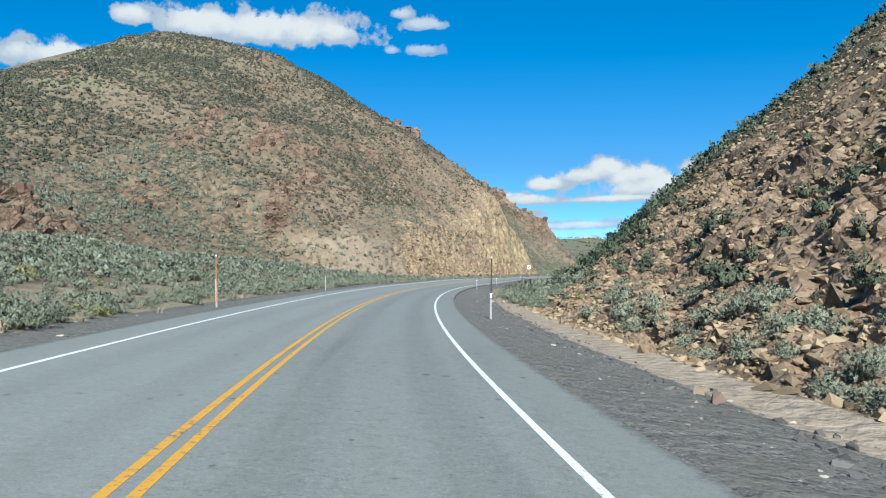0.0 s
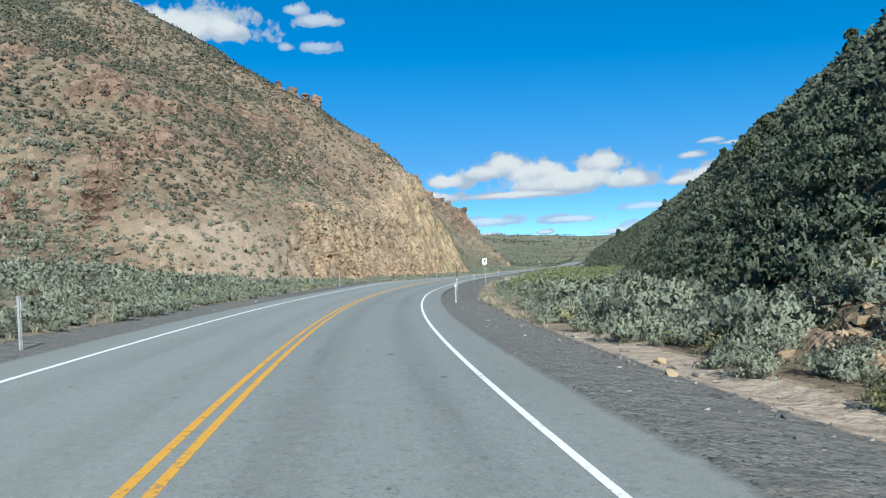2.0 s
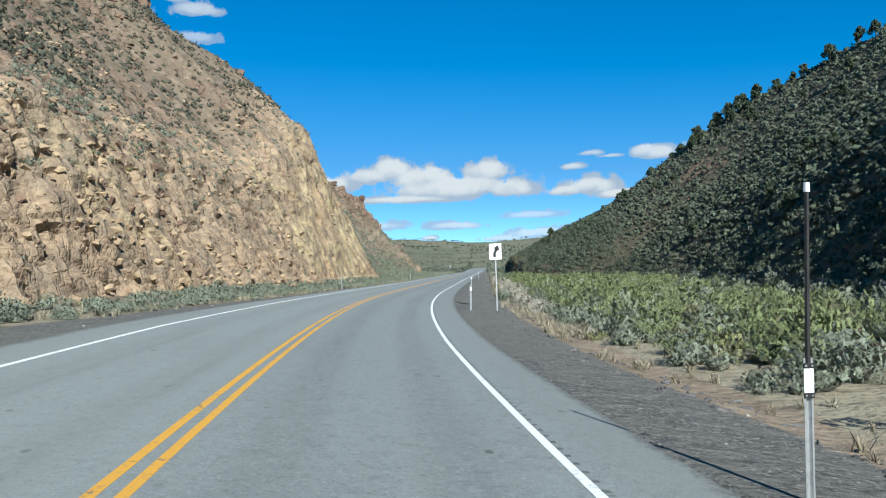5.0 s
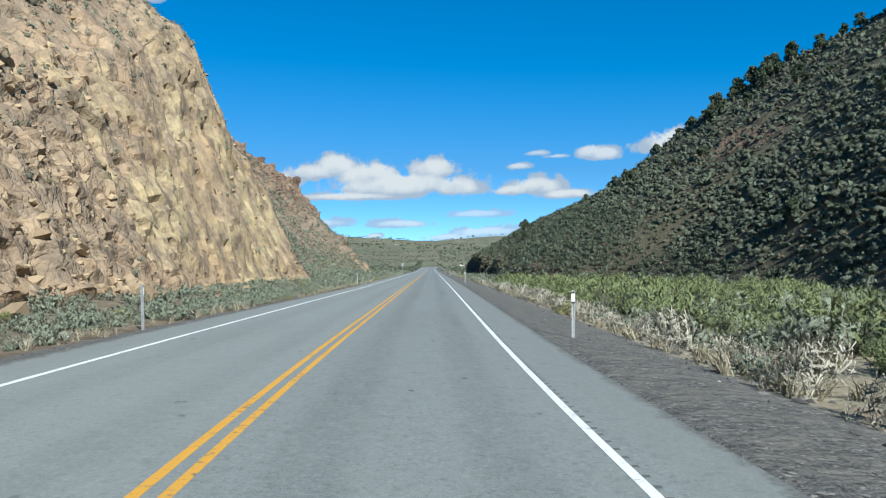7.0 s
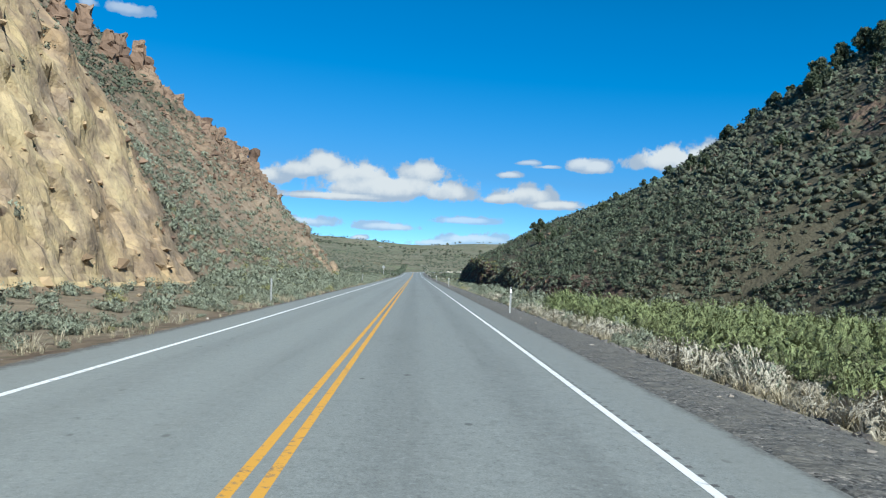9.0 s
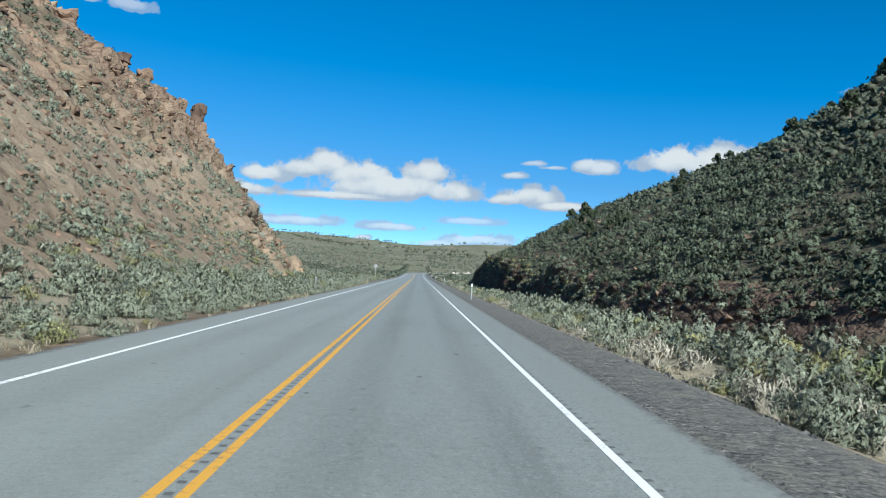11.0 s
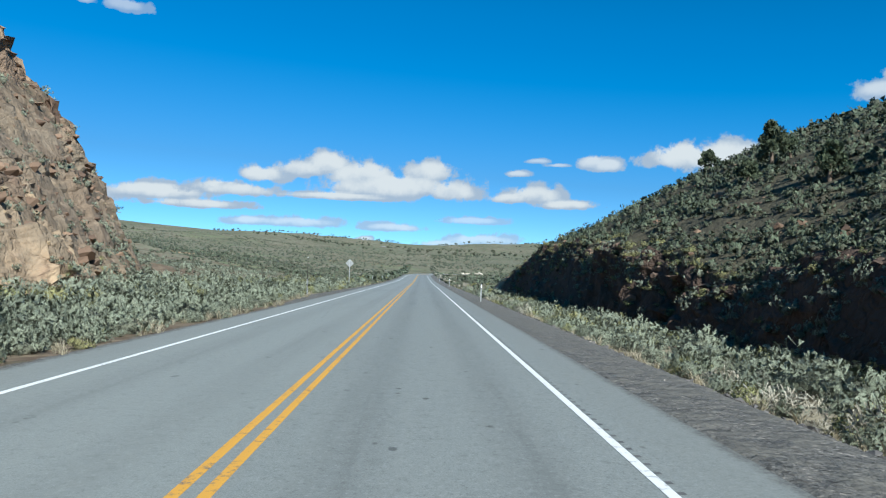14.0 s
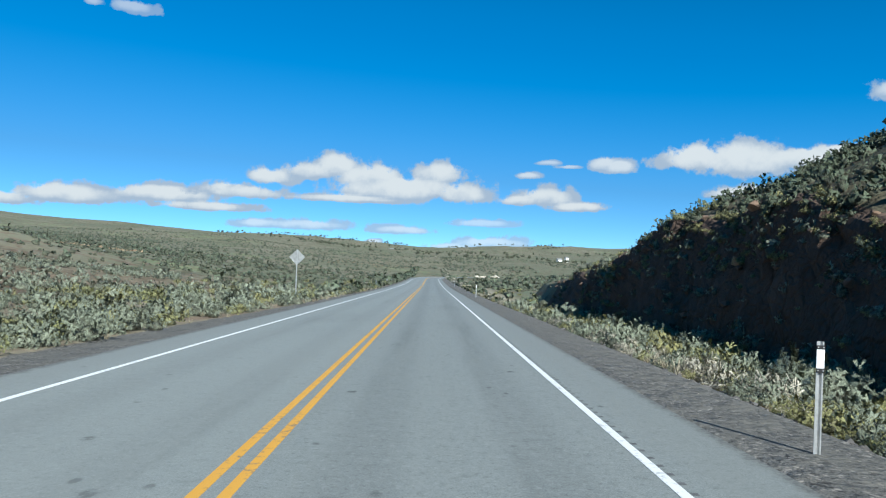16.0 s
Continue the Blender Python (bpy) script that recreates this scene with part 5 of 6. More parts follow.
vd = is_r * smooth(DD, 5.2, 5.8) * smooth(DD, 9.5, 8.2) * smooth(S2, 130, 60) * (S2 > -30) * 1.1 + 0.35 * smooth(d_abs, 5.0, 5.4) * smooth(d_abs, 7.2, 6.4) * (S2 > -30) * (S2 < 400)
vp, v_s, v_d, v_n, v_r = scatter(vd, g2)
strew("verge_stones", STONES, vp, 0.018 + 0.075 * g2.random(len(vp)) ** 4, g2, M_CHIP, "loose pale stones lying on the gravel verge", "rocks")


wd = is_r * smooth(DD, 6.3, 7.2) * smooth(DD, 8.7, 8.0) * (S2 > -20) * (S2 < 380) * 7.0 * np.clip(0.8 + fbm(pos / 2.2, 3, 260), 0.1, 2)
wp_, w_s, w_d, w_n, w_r = scatter(wd, g2)
strew("gravel_clods", STONES, wp_, 0.035 + 0.13 * g2.random(len(wp_)) ** 3, g2, M_CLOD, "dark clods and crushed stone along the verge edge", "gravel")


def ground_z(s, d):
    """Height of the land at a station and offset."""
    i = int(np.clip(np.searchsorted(SS, s), 1, NS - 1))
    return float(np.interp(d, DD[i], pos[i, :, 2]))


STONE_MESH = [mesh_np("boulder", v, t, M_TALUS) for v, t, g in STONES[:4]]
DARK_MESH = [mesh_np("boulder", v, t, M_BASALT) for v, t, g in STONES[4:]]
for s, d, r, dark in ((-7.4, 7.5, 0.26, 1), (-6.2, 7.75, 0.17, 0), (10.5, 7.3, 0.13, 0), (13.2, 7.9, 0.16, 0), (4.5, 8.1, 0.12, 0), (22, 7.4, 0.12, 0), (26.5, 7.9, 0.14, 0), (30.5, 8.4, 0.17, 0), (33, 9.2, 0.2, 0),
                      (38, 7.7, 0.17, 0), (41, 8.6, 0.2, 0), (25.4, 9.6, 0.42, 0), (15, 9.5, 0.34, 0), (2, 9.5, 0.38, 0),
                      (162, -9.6, 0.8, 0), (168, -10.4, 1.0, 0), (174, -9.2, 0.55, 0), (180, -10.2, 0.7, 0), (158, -10.6, 0.6, 0), (187, -10.8, 0.5, 0), (246, -9.6, 0.3, 0), (302, -10.5, 0.5, 0), (337, -11, 0.4, 0)):
    x, y = on_road(s, d)
    ob = new("boulder", (DARK_MESH if dark else STONE_MESH)[int(g2.integers(4))])
    ob.matrix_world = Matrix.LocRotScale((float(x), float(y), ground_z(s, d) + r * 0.18), Euler((float(g2.random()), float(g2.random()), float(g2.random() * 6))), (r, r, r))
    tagged(ob, "dark brown angular boulder resting on the gravel" if dark else "tan angular boulder fallen beside the road", "rock", "fallen boulders")


def bare_shrub(s, d, tall, seed):
    """A dead shrub: forking grey twigs."""
    gen = np.random.default_rng(seed)
    bm = bmesh.new()
    for i in range(9):
        a, lean = float(gen.uniform(0, 6.28)), float(gen.uniform(0.25, 0.8))
        tip = Vector((math.cos(a) * lean, math.sin(a) * lean, 1.0)) * tall * float(gen.uniform(0.55, 0.8))
        tube(bm, (0, 0, -0.15), tip, 0.014, 0.007, 5)
        for k in range(5):
            p = tip * float(gen.uniform(0.35, 1.0))
            off = Vector((float(gen.normal()) * 0.28, float(gen.normal()) * 0.28, float(gen.uniform(0.15, 0.5)))) * tall * 0.6
            tube(bm, p, p + off, 0.006, 0.003, 4)
    me = bpy.data.meshes.new("bare_shrub")
    bm.to_mesh(me)
    bm.free()
    me.materials.append(M_TWIG)
    ob = new("bare_shrub", me)
    x, y = on_road(s, d)
    ob.location = (float(x), float(y), ground_z(s, d))
    return tagged(ob, "dead grey shrub with bare forking twigs", "shrub", "bare shrubs")


for s, d, tall, seed in ((57, 13.6, 1.9, 1), (53, 13.2, 1.7, 2), (62, 12.5, 1.4, 4), (171, 10.6, 1.3, 5), (14, 12.5, 1.2, 6)):
    bare_shrub(s, d, tall, seed)


# ---------- crags: stacked rock towers on the skyline ----------
def crag(name, s, d, height, width, label, seed, lean=0.0, sink=1.5, pieces=5):
    """A weathered tower of jointed blocks."""
    gen = np.random.default_rng(seed)
    x, y = on_road(s, d)
    z0 = ground_z(s, d) - sink
    bm = bmesh.new()
    z, w = 0.0, width
    for k in range(pieces):
        h = (height + sink) / pieces * (0.8 + 0.4 * gen.random())
        r = bmesh.ops.create_cube(bm, size=1, matrix=Matrix.LocRotScale(((gen.random() - 0.5) * 0.2 * w + lean * z, (gen.random() - 0.5) * 0.2 * w, z + h / 2), Euler((gen.normal() * 0.05, gen.normal() * 0.05, gen.random() * 1.5)), (w * (0.6 + 0.6 * gen.random()), w * (0.55 + 0.6 * gen.random()), h * 1.04)))
        es = list({e for v in r["verts"] for e in v.link_edges})
        bmesh.ops.bevel(bm, geom=es, offset=min(w, h) * 0.10, segments=1, affect="EDGES")
        z += h * 0.93
        w *= 0.9 - 0.06 * gen.random()
    bmesh.ops.subdivide_edges(bm, edges=bm.edges, cuts=2, use_grid_fill=True)
    for v in bm.verts:
        q = Vector(v.co) * 0.9 + Vector((seed * 3.1, 0, 0))
        v.co += 0.24 * width * Vector(noise.noise_vector(q)) + 0.11 * width * Vector(noise.noise_vector(q * 2.6))
    me = bpy.data.meshes.new(name)
    bm.to_mesh(me)
    bm.free()
    me.materials.append(M_CRAG)
    ob = new(name, me)
    ob.location = (float(x), float(y), z0)
    return tagged(ob, label, "rock", "skyline crags")


crag("rock_pinnacle", 346.5, -35.8, 28.6 - ground_z(346.5, -35.8), 2.3, "lone brown rock pinnacle standing on the cliff crest", 3, 0.02, 1.5, 3)
g3 = np.random.default_rng(31)
for s, d, h, w in ((333, -40, 2.2, 2.2), (329, -42, 2.2, 2.4), (325, -42.5, 1.8, 2.2), (346, -27.5, 1.2, 1.5), (318, -42, 1.6, 2.2), (340, -40.5, 1.8, 1.8), (316, -44, 2, 3), (306, -46, 2.2, 3),
                   (299, -47, 4.2, 2.6), (302, -45.5, 4.6, 2.2), (305, -45, 3.0, 2.4), (292, -50, 4.6, 2.8), (288, -52, 3.6, 3.0), (295, -47.5, 3.4, 2.6), (280, -58, 2.4, 2.8), (262, -60, 2.4, 3), (252, -62, 3.2, 2.8), (246, -62, 4.0, 2.6), (240, -64, 3.2, 3), (232, -62, 2.0, 3), (222, -58, 2.0, 3), (216, -57, 2.6, 2.6),
                   (208, -50, 2.2, 2.8), (205, -46, 2.0, 2.4), (206, -31, 1.6, 2.2), (208, -27, 1.4, 2.0), (198, -53, 1.8, 2.6)):
    crag("crag", s, d, h, w, "weathered brown crag jutting from the hillside", int(g3.integers(1000)), 0.0, 1.8, 3)
for s, d, h, w in ((46, -49, 2.6, 3.4), (50, -50, 3.2, 3.8), (54, -49, 2.8, 3.6), (58, -50, 2.4, 3.2), (64, -48, 1.8, 2.8), (70, -47, 1.4, 2.6), (61, -46, 1.4, 2.2)):
    crag("crag", s, d, h, w, "reddish brown rock outcrop above the sage flat", int(g3.integers(1000)), 0.0, 1.8, 3)


# ---------- junipers ----------
def juniper_mesh(gen, tall, wide):
    """Trunk with limbs, and a crown of many small sprays."""
    bm = bmesh.new()
    tube(bm, (0, 0, -0.4), (0.05, 0.02, tall * 0.35), 0.16, 0.11, 7)
    tube(bm, (0.05, 0.02, tall * 0.35), (0.0, 0.06, tall * 0.8), 0.11, 0.03, 6)
    tips = []
    for k in range(7):
        a = k * 2.4 + gen.random()
        z = tall * (0.14 + 0.09 * k)
        r = wide * (0.75 - 0.07 * k)
        tip = (r * math.cos(a), r * math.sin(a), z + tall * 0.16)
        tube(bm, (0.03, 0.02, z), tip, 0.05, 0.015, 5)
        tips.append(tip)
    tme = bpy.data.meshes.new("trunk")
    bm.to_mesh(tme)
    bm.free()
    tme.materials.append(M_BARK)
    V, T, G = [], [], []
    lobes = [np.array(t) + gen.normal(size=3) * 0.1 for t in tips] + [np.array((0, 0, tall * 0.88)), np.array((0.1, 0, tall * 0.7)), np.array((0, 0.1, tall * 0.5))]
    rad = [wide * (0.26 + 0.16 * gen.random()) for t in tips] + [wide * 0.28, wide * 0.42, wide * 0.5]
    for i in range(1000):
        k = gen.integers(len(lobes))
        d = gen.normal(size=3)
        d /= np.linalg.norm(d)
        c = lobes[k] + d * rad[k] * (0.4 + 0.6 * gen.random() ** 0.5) * (1, 1, 1.15)
        if c[2] < tall * 0.06:
            continue
        up = d * 0.7 + np.array((0, 0, 0.8)) + gen.normal(size=3) * 0.4
        up /= np.linalg.norm(up)
        side = np.cross(up, gen.normal(size=3))
        side /= np.linalg.norm(side)
        L, W, n = 0.22 + 0.24 * gen.random(), 0.11 + 0.10 * gen.random(), len(V)
        V += [tuple(c - up * L * 0.4), tuple(c + side * W), tuple(c + up * L * 0.6), tuple(c - side * W)]
        T += [(n, n + 1, n + 2), (n, n + 2, n + 3)]
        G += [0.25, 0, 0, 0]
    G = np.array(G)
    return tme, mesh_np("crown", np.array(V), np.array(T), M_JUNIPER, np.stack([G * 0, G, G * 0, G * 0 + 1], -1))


g4 = np.random.default_rng(41)
JUN = [juniper_mesh(g4, 3.4, 1.15), juniper_mesh(g4, 2.6, 1.3), juniper_mesh(g4, 3.0, 1.0), juniper_mesh(g4, 2.2, 1.2)]
trees = [(345.5, 29, 0, 1.0), (346.5, 31, 3, 0.8), (343, 26, 3, 0.7), (328.5, 29, 1, 0.75), (330, 30.8, 1, 0.7), (327, 31, 3, 0.7), (361, 30, 3, 0.75), (318, 40, 1, 0.7), (353, 48, 3, 0.8), (358, 56, 1, 0.8), (362, 60, 3, 0.8),
         (291, 73, 0, 1.0), (288, 72, 1, 1.0), (296, 78, 1, 1.0), (302, 73, 1, 0.9), (299, 70, 3, 1.0), (309, 67.5, 1, 0.95), (313, 66, 3, 0.9), (304, 54, 3, 0.9), (309, 56, 1, 0.7), (310, 46, 3, 0.8), (275, 85, 1, 1.0), (279, 84, 2, 1.0),
         (292, 76, 1, 1.45), (290, 79, 2, 1.4), (294, 73.5, 1, 1.2), (299.5, 74.5, 1, 1.5), (301, 72, 1, 1.3), (297, 76.5, 3, 1.4), (293.5, 63, 1, 1.3), (295, 65, 1, 1.4), (306, 63, 3, 1.2), (333.5, 27, 1, 0.8), (329, 39, 1, 0.9), (284, 82, 1, 1.3), (268, 88, 1, 1.3), (260, 91, 2, 1.3), (255, 92, 1, 1.2), (282, 66, 2, 1.1), (270, 70, 1, 1.2)]
for s in range(60, 332, 9):                       # the rest stand loosely along the upper right slope
    top = float(curve(s, RS, R_CREST[0]))
    trees.append((s + float(g4.uniform(-3, 3)), float(g4.uniform(0.4, 0.86)) * top, int(g4.integers(1, 4)), float(g4.uniform(0.6, 1.1))))
for s, d, k, sc in trees:
    x, y = on_road(s, d)
    tree = new("juniper", None)
    tree.location = (float(x), float(y), ground_z(s, d) + 0.1)
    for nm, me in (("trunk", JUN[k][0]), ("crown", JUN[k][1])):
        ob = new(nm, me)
        ob.parent = tree
    tree.rotation_euler = (0, 0, float(g4.random() * 6.28))
    f = sc * (0.9 + 0.25 * float(g4.random()))
    tree.scale = (f, f, f)
    tagged(tree, "dark green juniper tree on the sage hillside", "tree", "hillside junipers")


# ---------- roadside furniture ----------
def road_z(s, d):
    return float(-d * bank(s) + grade(s))


def delineator(s, d, rod, back=False):
    """A steel channel post with a reflector, some with a tall snow rod; back: its plate faces the other way."""
    x, y = on_road(s, d)
    post = new("delineator_post", None)
    post.location = (float(x), float(y), ground_z(s, d))
    post.rotation_euler = (radians(0.8), radians(1.0), float(np.interp(s, ST, HEAD)) + (math.pi if back else 0))
    bm = bmesh.new()
    box(bm, -0.014, 0.014, 0.008, 0.014, -0.3, 1.2)
    for k in (-1, 1):
        web = box(bmesh.new(), -0.003, 0.003, -0.018, 0.012, -0.3, 1.2)
        bmesh.ops.transform(web, matrix=Matrix.Translation((k * 0.019, 0, 0)) @ Matrix.Rotation(k * radians(28), 4, "Z"), verts=web.verts)
        tmp = bpy.data.meshes.new("web")
        web.to_mesh(tmp)
        web.free()
        bm.from_mesh(tmp)
        bpy.data.meshes.remove(tmp)
        box(bm, min(k * 0.024, k * 0.04), max(k * 0.024, k * 0.04), -0.020, -0.015, -0.3, 1.2)
    part("steel_channel", bm, M_STEEL, post)
    part("reflector", box(bmesh.new(), -0.043, 0.043, -0.030, -0.024, 0.915, 1.115, 0.002), M_REFLECT, post, "white reflective plate")
    for z in (0.87, 1.118):
        band = part("band", box(bmesh.new(), -0.045, 0.045, -0.032, -0.021, z, z + 0.042, 0.002), M_BLACK, post, "black clamp band")
        for px in (-0.028, 0.028):
            part("bolt", tube(bmesh.new(), (px, -0.037, z + 0.021), (px, -0.031, z + 0.021), 0.008, 0.008, 6), M_STEEL, band)
    if rod:
        lean = -0.3 if s == 97.5 else 0.03
        if back:
            tall = part("snow_rod", tube(bmesh.new(), (0.0, -0.004, 0.2), (-lean, -0.004, rod), 0.022, 0.017, 6), M_ORANGE if s < 50 else M_RUST if s < 200 else M_ROD, post, "tall thin marker rod")
        else:
            tall = part("snow_rod", tube(bmesh.new(), (0.0, -0.004, 0.9), (lean, -0.004, rod), 0.024, 0.020, 6), M_ROD, post, "tall thin black marker rod")
        part("rod_tip", tube(bmesh.new(), (-lean if back else lean, -0.004, rod - 0.01), (-lean if back else lean, -0.004, rod + 0.07), 0.026, 0.024, 8), M_REFLECT, tall, "white reflective tip")
    return tagged(post, ("slim grey steel delineator post seen from behind" if back else "slim steel delineator post with white reflector") + (", tall snow rod" if rod else ""), "delineator", "roadside delineators")


for s, d, rod in ((12.7, 6.0, 2.65), (67.7, 5.6, 0), (96.5, 5.5, 2.6), (126, 5.5, 0), (154, 5.7, 0), (213, 5.6, 0), (276.3, 5.6, 0), (339, 5.75, 0), (402, 5.9, 0), (470, 6.0, 0)):
    delineator(s, d, rod)
for s, d, rod in ((12, -5.6, 2.15), (41, -5.8, 0), (97.5, -6.1, 2.1), (155, -5.5, 0), (216, -5.9, 0), (277, -5.7, 2.3), (340.5, -6.4, 2.7), (410, -6.4, 0), (440, -6.4, 0), (470, -6.6, 0)):
    delineator(s, d, rod, True)


def curve_sign(s, d):
    """White panel with a black bent arrow on a steel post."""
    x, y = on_road(s, d)
    sign = new("curve_sign", None)
    sign.location = (float(x), float(y), ground_z(s, d))
    sign.rotation_euler = (0, 0, float(np.interp(s - 50, ST, HEAD)))
    part("post", box(bmesh.new(), -0.03, 0.03, 0.01, 0.06, -0.4, 3.4, 0.004), M_STEEL, sign)
    panel = part("panel", box(bmesh.new(), -0.31, 0.31, -0.004, 0.006, 2.55, 3.35, 0.003), M_REFLECT, sign, "white reflective panel")
    bm = bmesh.new()
    for pts in (((-0.12, 2.67), (0.02, 2.67), (0.02, 2.87), (-0.12, 2.87)), ((-0.12, 2.87), (0.02, 2.87), (0.14, 3.03), (0.02, 3.11)), ((-0.03, 3.01), (0.22, 3.01), (0.14, 3.27), (-0.06, 3.15))):
        f = bm.faces.new([bm.verts.new((px, -0.009, pz)) for px, pz in pts])
    r = bmesh.ops.extrude_face_region(bm, geom=bm.faces[:])
    bmesh.ops.translate(bm, verts=[v for v in r["geom"] if isinstance(v, bmesh.types.BMVert)], vec=(0, 0.004, 0))
    part("arrow", bm, M_BLACK, panel, "black bent arrow")
    return tagged(sign, "white curve sign with a black arrow on a post", "road sign")


curve_sign(128, 6.9)


def diamond_sign(s, d):
    """The bare back of a diamond warning sign."""
    x, y = on_road(s, d)
    sign = new("warning_sign", None)
    sign.location = (float(x), float(y), ground_z(s, d))
    part("post", box(bmesh.new(), -0.035, 0.035, -0.05, -0.005, -0.4, 3.35, 0.004), M_STEEL, sign)
    bm = box(bmesh.new(), -0.38, 0.38, 0.0, 0.006, -0.38, 0.38, 0.02)
    bmesh.ops.transform(bm, matrix=Matrix.Translation((0, 0, 2.87)) @ Matrix.Rotation(radians(45), 4, "Y"), verts=bm.verts)
    part("panel", bm, M_SIGNBACK, sign, "bare grey aluminium back")
    for z in (2.55, 3.2):
        part("bracket", box(bmesh.new(), -0.16, 0.16, -0.056, -0.002, z - 0.02, z + 0.02, 0.003), M_STEEL, sign)
    return tagged(sign, "diamond warning sign seen from its grey metal back", "road sign")


diamond_sign(381, -7.4)


def cabin(x, y, z, w, h, turn):
    """A far white farm building."""
    ob = new("farm_building", None)
    ob.location, ob.rotation_euler = (x, y, z), (0, 0, turn)
    part("wall", box(bmesh.new(), -w / 2, w / 2, -w * 0.35, w * 0.35, -2, h), M_PLASTER, ob)
    bm = bmesh.new()
    a = [bm.verts.new(c) for c in ((-w * 0.54, -w * 0.4, h), (w * 0.54, -w * 0.4, h), (w * 0.54, w * 0.4, h), (-w * 0.54, w * 0.4, h), (-w * 0.54, 0, h * 1.5), (w * 0.54, 0, h * 1.5))]
    for f in ((0, 1, 5, 4), (2, 3, 4, 5), (0, 4, 3), (1, 2, 5), (0, 3, 2, 1)):
        bm.faces.new([a[k] for k in f])
    part("roof", bm, M_ROOF, ob)
    return tagged(ob, "small white farm building on the far slope", "building", "far farm buildings")


def land_z(x, y):
    i = int(np.clip(np.searchsorted(SS, y + 4.34), 1, NS - 1))
    return float(np.interp(x, DD[i], pos[i, :, 2]))


for x, y, w, h, turn in ((-60, 1450, 8, 4, 0.8), (160, 1250, 6, 3.5, 0.2), (176, 1290, 5, 3.5, 0.6)):
    cabin(x, y, land_z(x, y), w, h, turn)

# ---------- milled rumble strips ----------
gv, gt = [], []
for off, s0, s1, wide in ((3.74, 88, 372, 0.06), (0.0, 206, 252, 0.07)):
    s = np.arange(s0, s1, 0.30)
    for a, b in ((-0.04, 0.04),):
        k0 = sum(len(v) for v in gv)
        c = []
        for ss_, dd_ in ((a, -wide / 2), (a, wide / 2), (b, wide / 2), (b, -wide / 2)):
            x, y = on_road(s + ss_, off + dd_)
            c.append(np.stack([x, y, -(off + dd_) * bank(s + ss_) + 0.0025], -1))
        gv.append(np.stack(c, 1).reshape(-1, 3))
        gt.append(k0 + np.arange(len(s) * 4).reshape(-1, 4))
rumble = new("rumble_grooves", mesh_np("rumble_grooves", np.concatenate(gv), np.concatenate(gt), M_GROOVE))
rumble.parent = road
tagged(rumble, "short dark milled rumble grooves", kind="stuff")


# ---------- clouds ----------
def cloud_material():
    m = Nodes("cloud", 1.0)
    for n in list(m.tree.nodes):
        if n.type in ("BSDF_PRINCIPLED",):
            m.tree.nodes.remove(n)
    out = [n for n in m.tree.nodes if n.type == "OUTPUT_MATERIAL"][0]
    den = m.add("ShaderNodeVertexColor")
    den.layer_name = "tone"
    sep = m.add("ShaderNodeSeparateColor")
    m.put(sep.inputs["Color"], den.outputs["Color"])
    n1, n2 = m.noise(0.012, 8, 0.62), m.noise(0.005, 3, 0.5)
    thick = m.math("ADD", sep.outputs[0], m.math("ADD", m.math("MULTIPLY", m.math("SUBTRACT", n1, 0.5), 1.25), m.math("MULTIPLY", m.math("SUBTRACT", n2, 0.5), 0.9)))
    alpha = m.math("MULTIPLY", m.ramp(thick, 0.33, 0.60), sep.outputs[2])
    shade = m.math("ADD", sep.outputs[1], m.math("MULTIPLY", m.math("SUBTRACT", m.noise(0.008, 6, 0.6), 0.5), 1.0))
    col = m.mix(m.ramp(shade, 0.10, 0.66), (0.50, 0.60, 0.75), (0.90, 0.92, 0.95))
    em = m.add("ShaderNodeEmission")
    m.put(em.inputs["Color"], col)
    em.inputs["Strength"].default_value = CLOUD_GLOW
    tr = m.add("ShaderNodeBsdfTransparent")
    mx = m.add("ShaderNodeMixShader")
    m.put(mx.inputs[0], alpha)
    m.put(mx.inputs[1], tr.outputs[0])
    m.put(mx.inputs[2], em.outputs[0])
    m.put(out.inputs["Surface"], mx.outputs[0])
    return m.mat


CLOUD_GLOW = 0.47
M_CLOUD = cloud_material()
CLOUD_R = [3900.0]


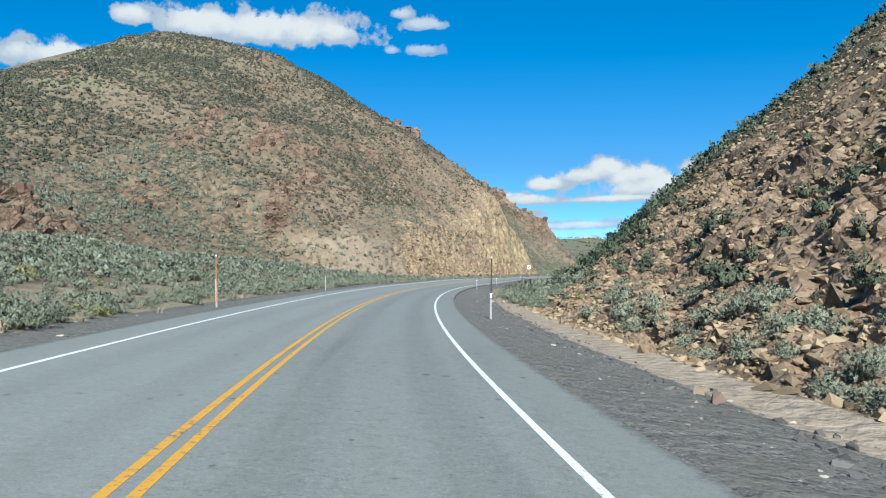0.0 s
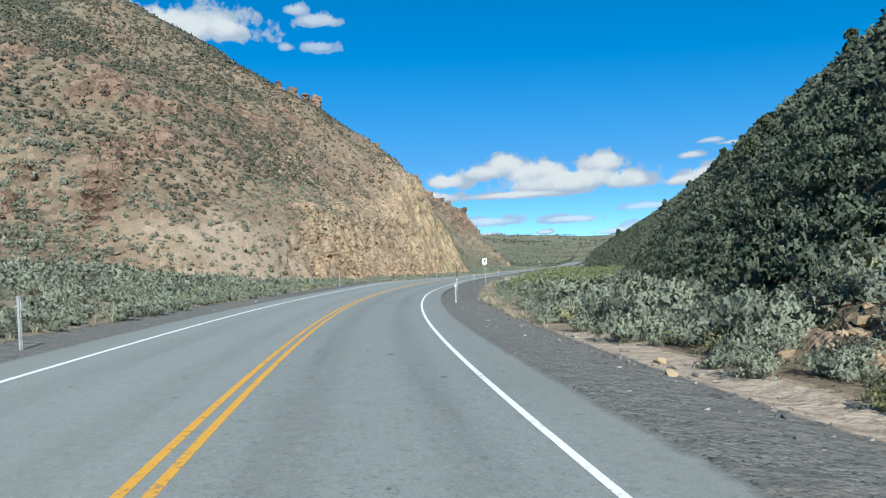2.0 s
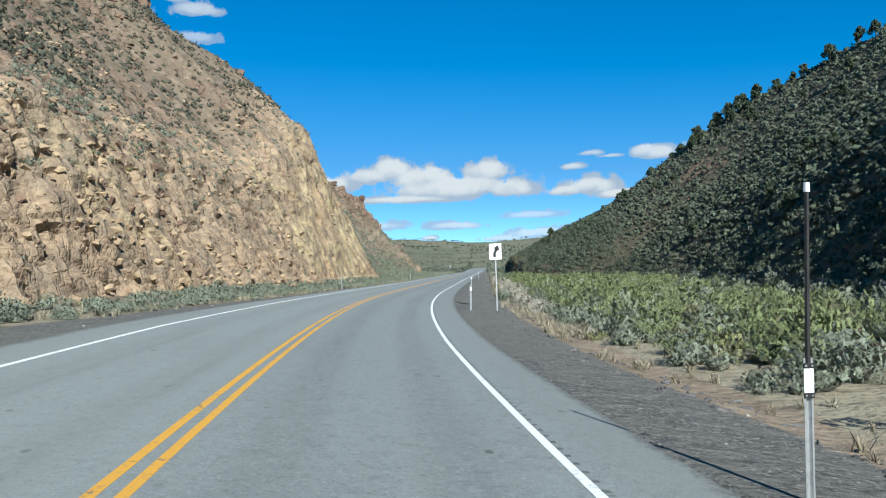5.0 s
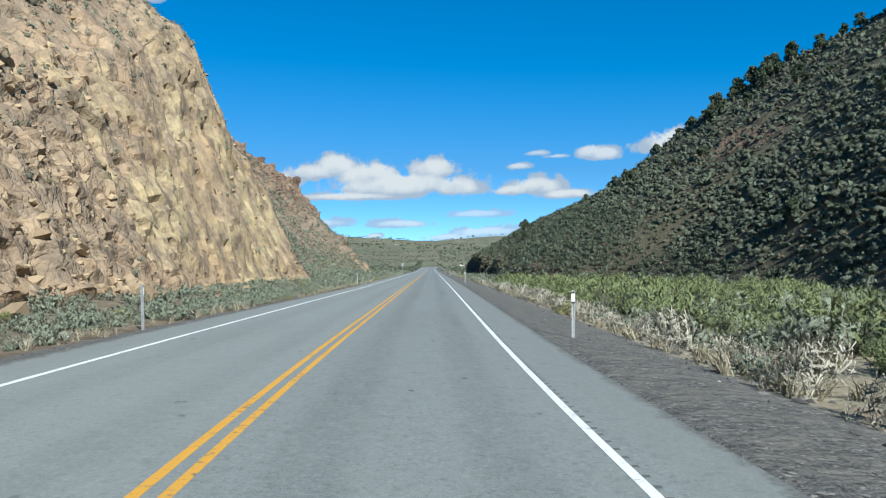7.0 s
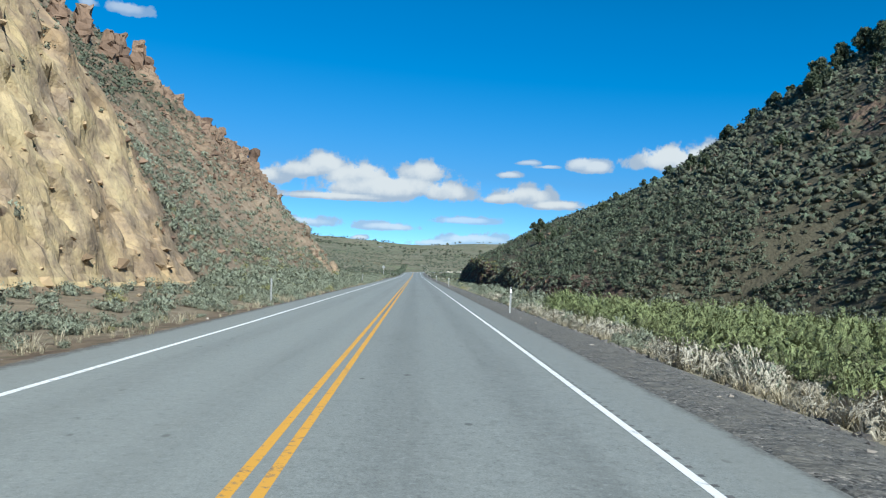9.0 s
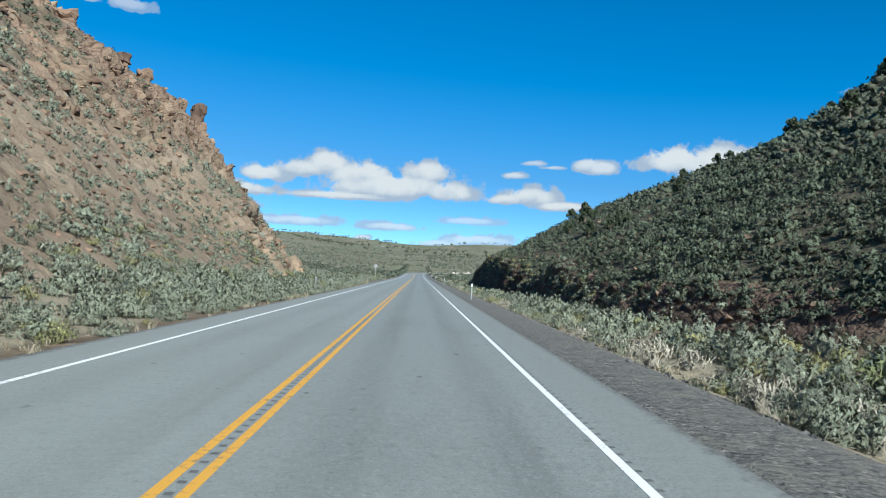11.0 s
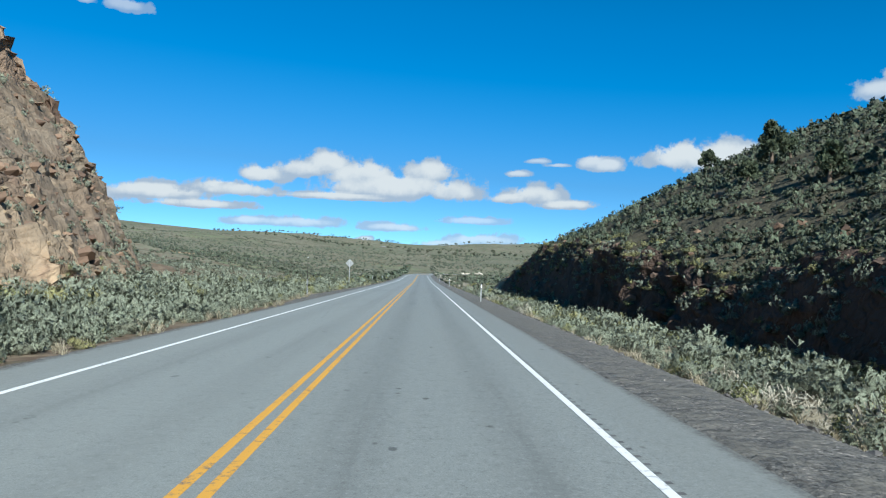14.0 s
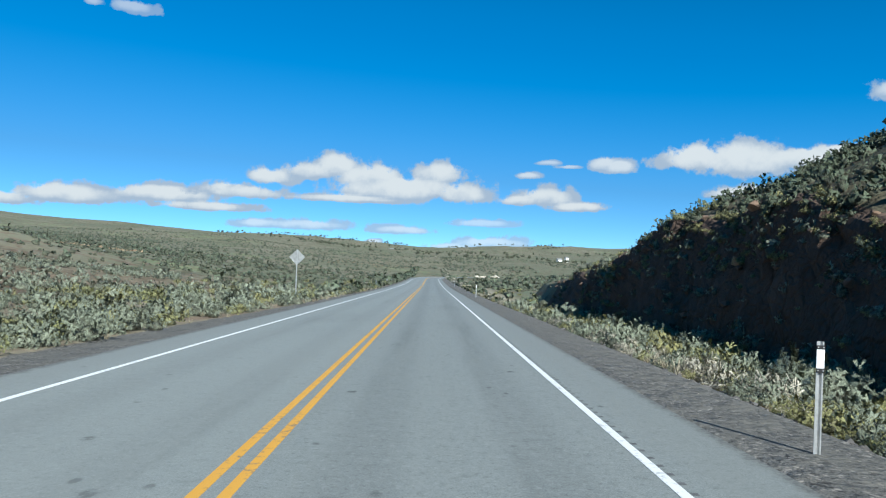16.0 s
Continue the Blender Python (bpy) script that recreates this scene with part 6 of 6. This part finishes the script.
def cloud(lumps, strength=1.0):
    """A far bank of cloud. Lumps: azimuth, elevation, half width, half height, in degrees."""
    L = np.array(lumps)
    a0, a1 = (L[:, 0] - 1.8 * L[:, 2]).min(), (L[:, 0] + 1.8 * L[:, 2]).max()
    e0, e1 = (L[:, 1] - 1.9 * L[:, 3]).min(), (L[:, 1] + 2.1 * L[:, 3]).max()
    na, ne = int(max(16, (a1 - a0) * 3.5)), int(max(12, (e1 - e0) * 7))
    A, E_ = np.meshgrid(np.linspace(a0, a1, na), np.linspace(e0, e1, ne), indexing="ij")
    den, top = np.zeros_like(A), np.zeros_like(A)
    for az, el, w, h in lumps:
        w, h = 1.06 * w, 1.08 * h
        below = np.where(E_ < el, 2.1, 1.0)
        q = ((A - az) / w) ** 2 + ((E_ - el) / h * below) ** 2
        den = np.maximum(den, np.clip(1.12 - 0.62 * np.sqrt(q), 0, 1))
        top = np.maximum(top, np.clip(1.2 - q, 0, 1) * (0.5 + 0.55 * (E_ - el) / h))
    edge = np.minimum(np.minimum(smooth(A, a0, a0 + 0.5), smooth(-A, -a1, -a1 + 0.5)), np.minimum(smooth(E_, e0, e0 + 0.2), smooth(-E_, -e1, -e1 + 0.2)))
    ar, er = np.radians(A), np.radians(E_)
    rad = CLOUD_R[0]
    CLOUD_R[0] += 30.0
    V = np.stack([rad * np.sin(ar) * np.cos(er), 150 + rad * np.cos(ar) * np.cos(er), rad * np.sin(er)], -1)
    i = np.arange(na * ne).reshape(na, ne)
    q = np.stack([i[:-1, :-1], i[1:, :-1], i[1:, 1:], i[:-1, 1:]], -1).reshape(-1, 4)
    tone = np.stack([np.clip(den, 0, 1) * edge, np.clip(top, 0, 1), edge * strength, edge * 0 + 1], -1).reshape(-1, 4)
    ob = new("cloud", mesh_np("cloud", V.reshape(-1, 3), q, M_CLOUD, tone, True))
    ob.visible_shadow = False
    return tagged(ob, "white fair-weather cumulus cloud low in the blue sky", "cloud", "far clouds", "structure")


cloud([(-13.74, 5.57, 2.61, 0.61), (-11.73, 6.73, 1.82, 0.74), (-9.25, 7.28, 1.95, 0.78), (-7.14, 7.69, 1.74, 1.04), (-4.54, 6.95, 2.61, 1.13), (-2.35, 6.18, 4.78, 1.13), (0.22, 7.38, 1.95, 0.96), (2.0, 6.01, 1.82, 0.96), (-6.64, 5.49, 3.91, 0.35)])
cloud([(8.29, 5.85, 2.08, 0.87), (6.35, 5.68, 1.52, 0.48), (10.65, 5.28, 2.17, 0.43)])
cloud([(6.95, 7.54, 0.87, 0.30)], 0.85)
cloud([(8.44, 8.50, 0.96, 0.22), (9.94, 8.22, 0.87, 0.17)], 0.7)
cloud([(12.27, 8.31, 0.96, 0.65), (13.53, 8.10, 1.22, 0.61)], 0.9)
cloud([(3.80, 3.98, 2.17, 0.35)], 0.6)
cloud([(4.27, 2.52, 2.82, 0.52), (1.24, 2.22, 1.74, 0.35)], 0.7)
cloud([(-2.27, 3.33, 2.08, 0.39)], 0.75)
cloud([(-9.12, 3.46, 2.61, 0.48), (-12.44, 3.45, 1.74, 0.39)], 0.75)
cloud([(-8.87, 2.49, 0.87, 0.26)], 0.85)
cloud([(-4.40, 2.48, 0.69, 0.22)], 0.85)
cloud([(18.72, 8.59, 2.39, 1.22), (21.83, 8.32, 3.26, 1.52), (25.17, 8.42, 3.04, 0.87), (27.66, 8.90, 2.17, 0.61), (22.23, 6.30, 2.61, 0.52)])
cloud([(31.01, 12.48, 1.52, 0.69), (32.2, 13.6, 1.0, 0.5)], 0.85)
cloud([(-25.25, 4.73, 3.26, 0.78), (-18.99, 5.15, 3.26, 0.69), (-28.97, 4.23, 2.17, 0.61), (-14.67, 5.69, 2.17, 0.61), (-16.23, 4.49, 3.04, 0.39), (-33, 4.4, 3.0, 0.6)])
cloud([(-32.73, 18.44, 6.51, 1.48), (-28.92, 18.47, 2.61, 0.87), (-38.41, 18.52, 3.91, 1.30), (-43.57, 18.68, 1.52, 0.87)])
cloud([(-48.01, 15.32, 4.34, 1.13)])
cloud([(-23.05, 20.02, 0.87, 0.52), (-21.31, 19.23, 1.65, 0.61)], 0.75)
cloud([(-21.57, 17.31, 1.52, 0.52), (-23.97, 17.36, 0.61, 0.35)], 0.6)


# ---------- far details ----------
g5 = np.random.default_rng(57)
fx, fy = g5.uniform(-420, 330, 1800), g5.uniform(1150, 1950, 1800)
keepf = fbm(np.stack([fx / 130, fy / 130, 0 * fx], -1), 3, 300) > 0.05
fp = np.stack([fx, fy, np.array([land_z(a, b) for a, b in zip(fx, fy)])], -1)[keepf]
strew("far_junipers", BUSH_FAR, fp, 1.8 + 2.2 * g5.random(len(fp)), g5, M_JUNIPER, "dark junipers scattered over the distant ridge", "trees", 1.1, soft=True)
fx, fy = g5.uniform(-50, 4, 140), g5.uniform(640, 860, 140)
fp = np.stack([fx, fy, np.array([land_z(a, b) for a, b in zip(fx, fy)])], -1)
strew("pale_stones", STONES, fp, 0.2 + 0.45 * g5.random(len(fp)) ** 2, g5, M_TALUS, "pale stones dotting the slope beyond the canyon", "rocks")
fx, fy = g5.uniform(-130, -60, 320), g5.uniform(480, 492, 320)
fp = np.stack([fx, fy, np.array([land_z(a, b) for a, b in zip(fx, fy)])], -1)
strew("bank_stones", STONES, fp, 0.25 + 0.6 * g5.random(len(fp)) ** 2, g5, M_TALUS, "pale broken bank in the sage slope", "rocks")
for x, y, w in ((27, 690, 2.6), (30.5, 692, 3.4), (34, 694, 2.4), (24, 689, 1.6)):
    ob = new("pale_outcrop", mesh_np("pale_outcrop", *STONES[int(g5.integers(8))][:2], M_PALE))
    ob.matrix_world = Matrix.LocRotScale((x, y, land_z(x, y) + 0.4), Euler((0.1, 0.2, float(g5.random() * 6))), (w, w * 0.8, w * 1.1))
    tagged(ob, "pale cream rock outcrop beside the far road bend", "rock", "pale outcrops")
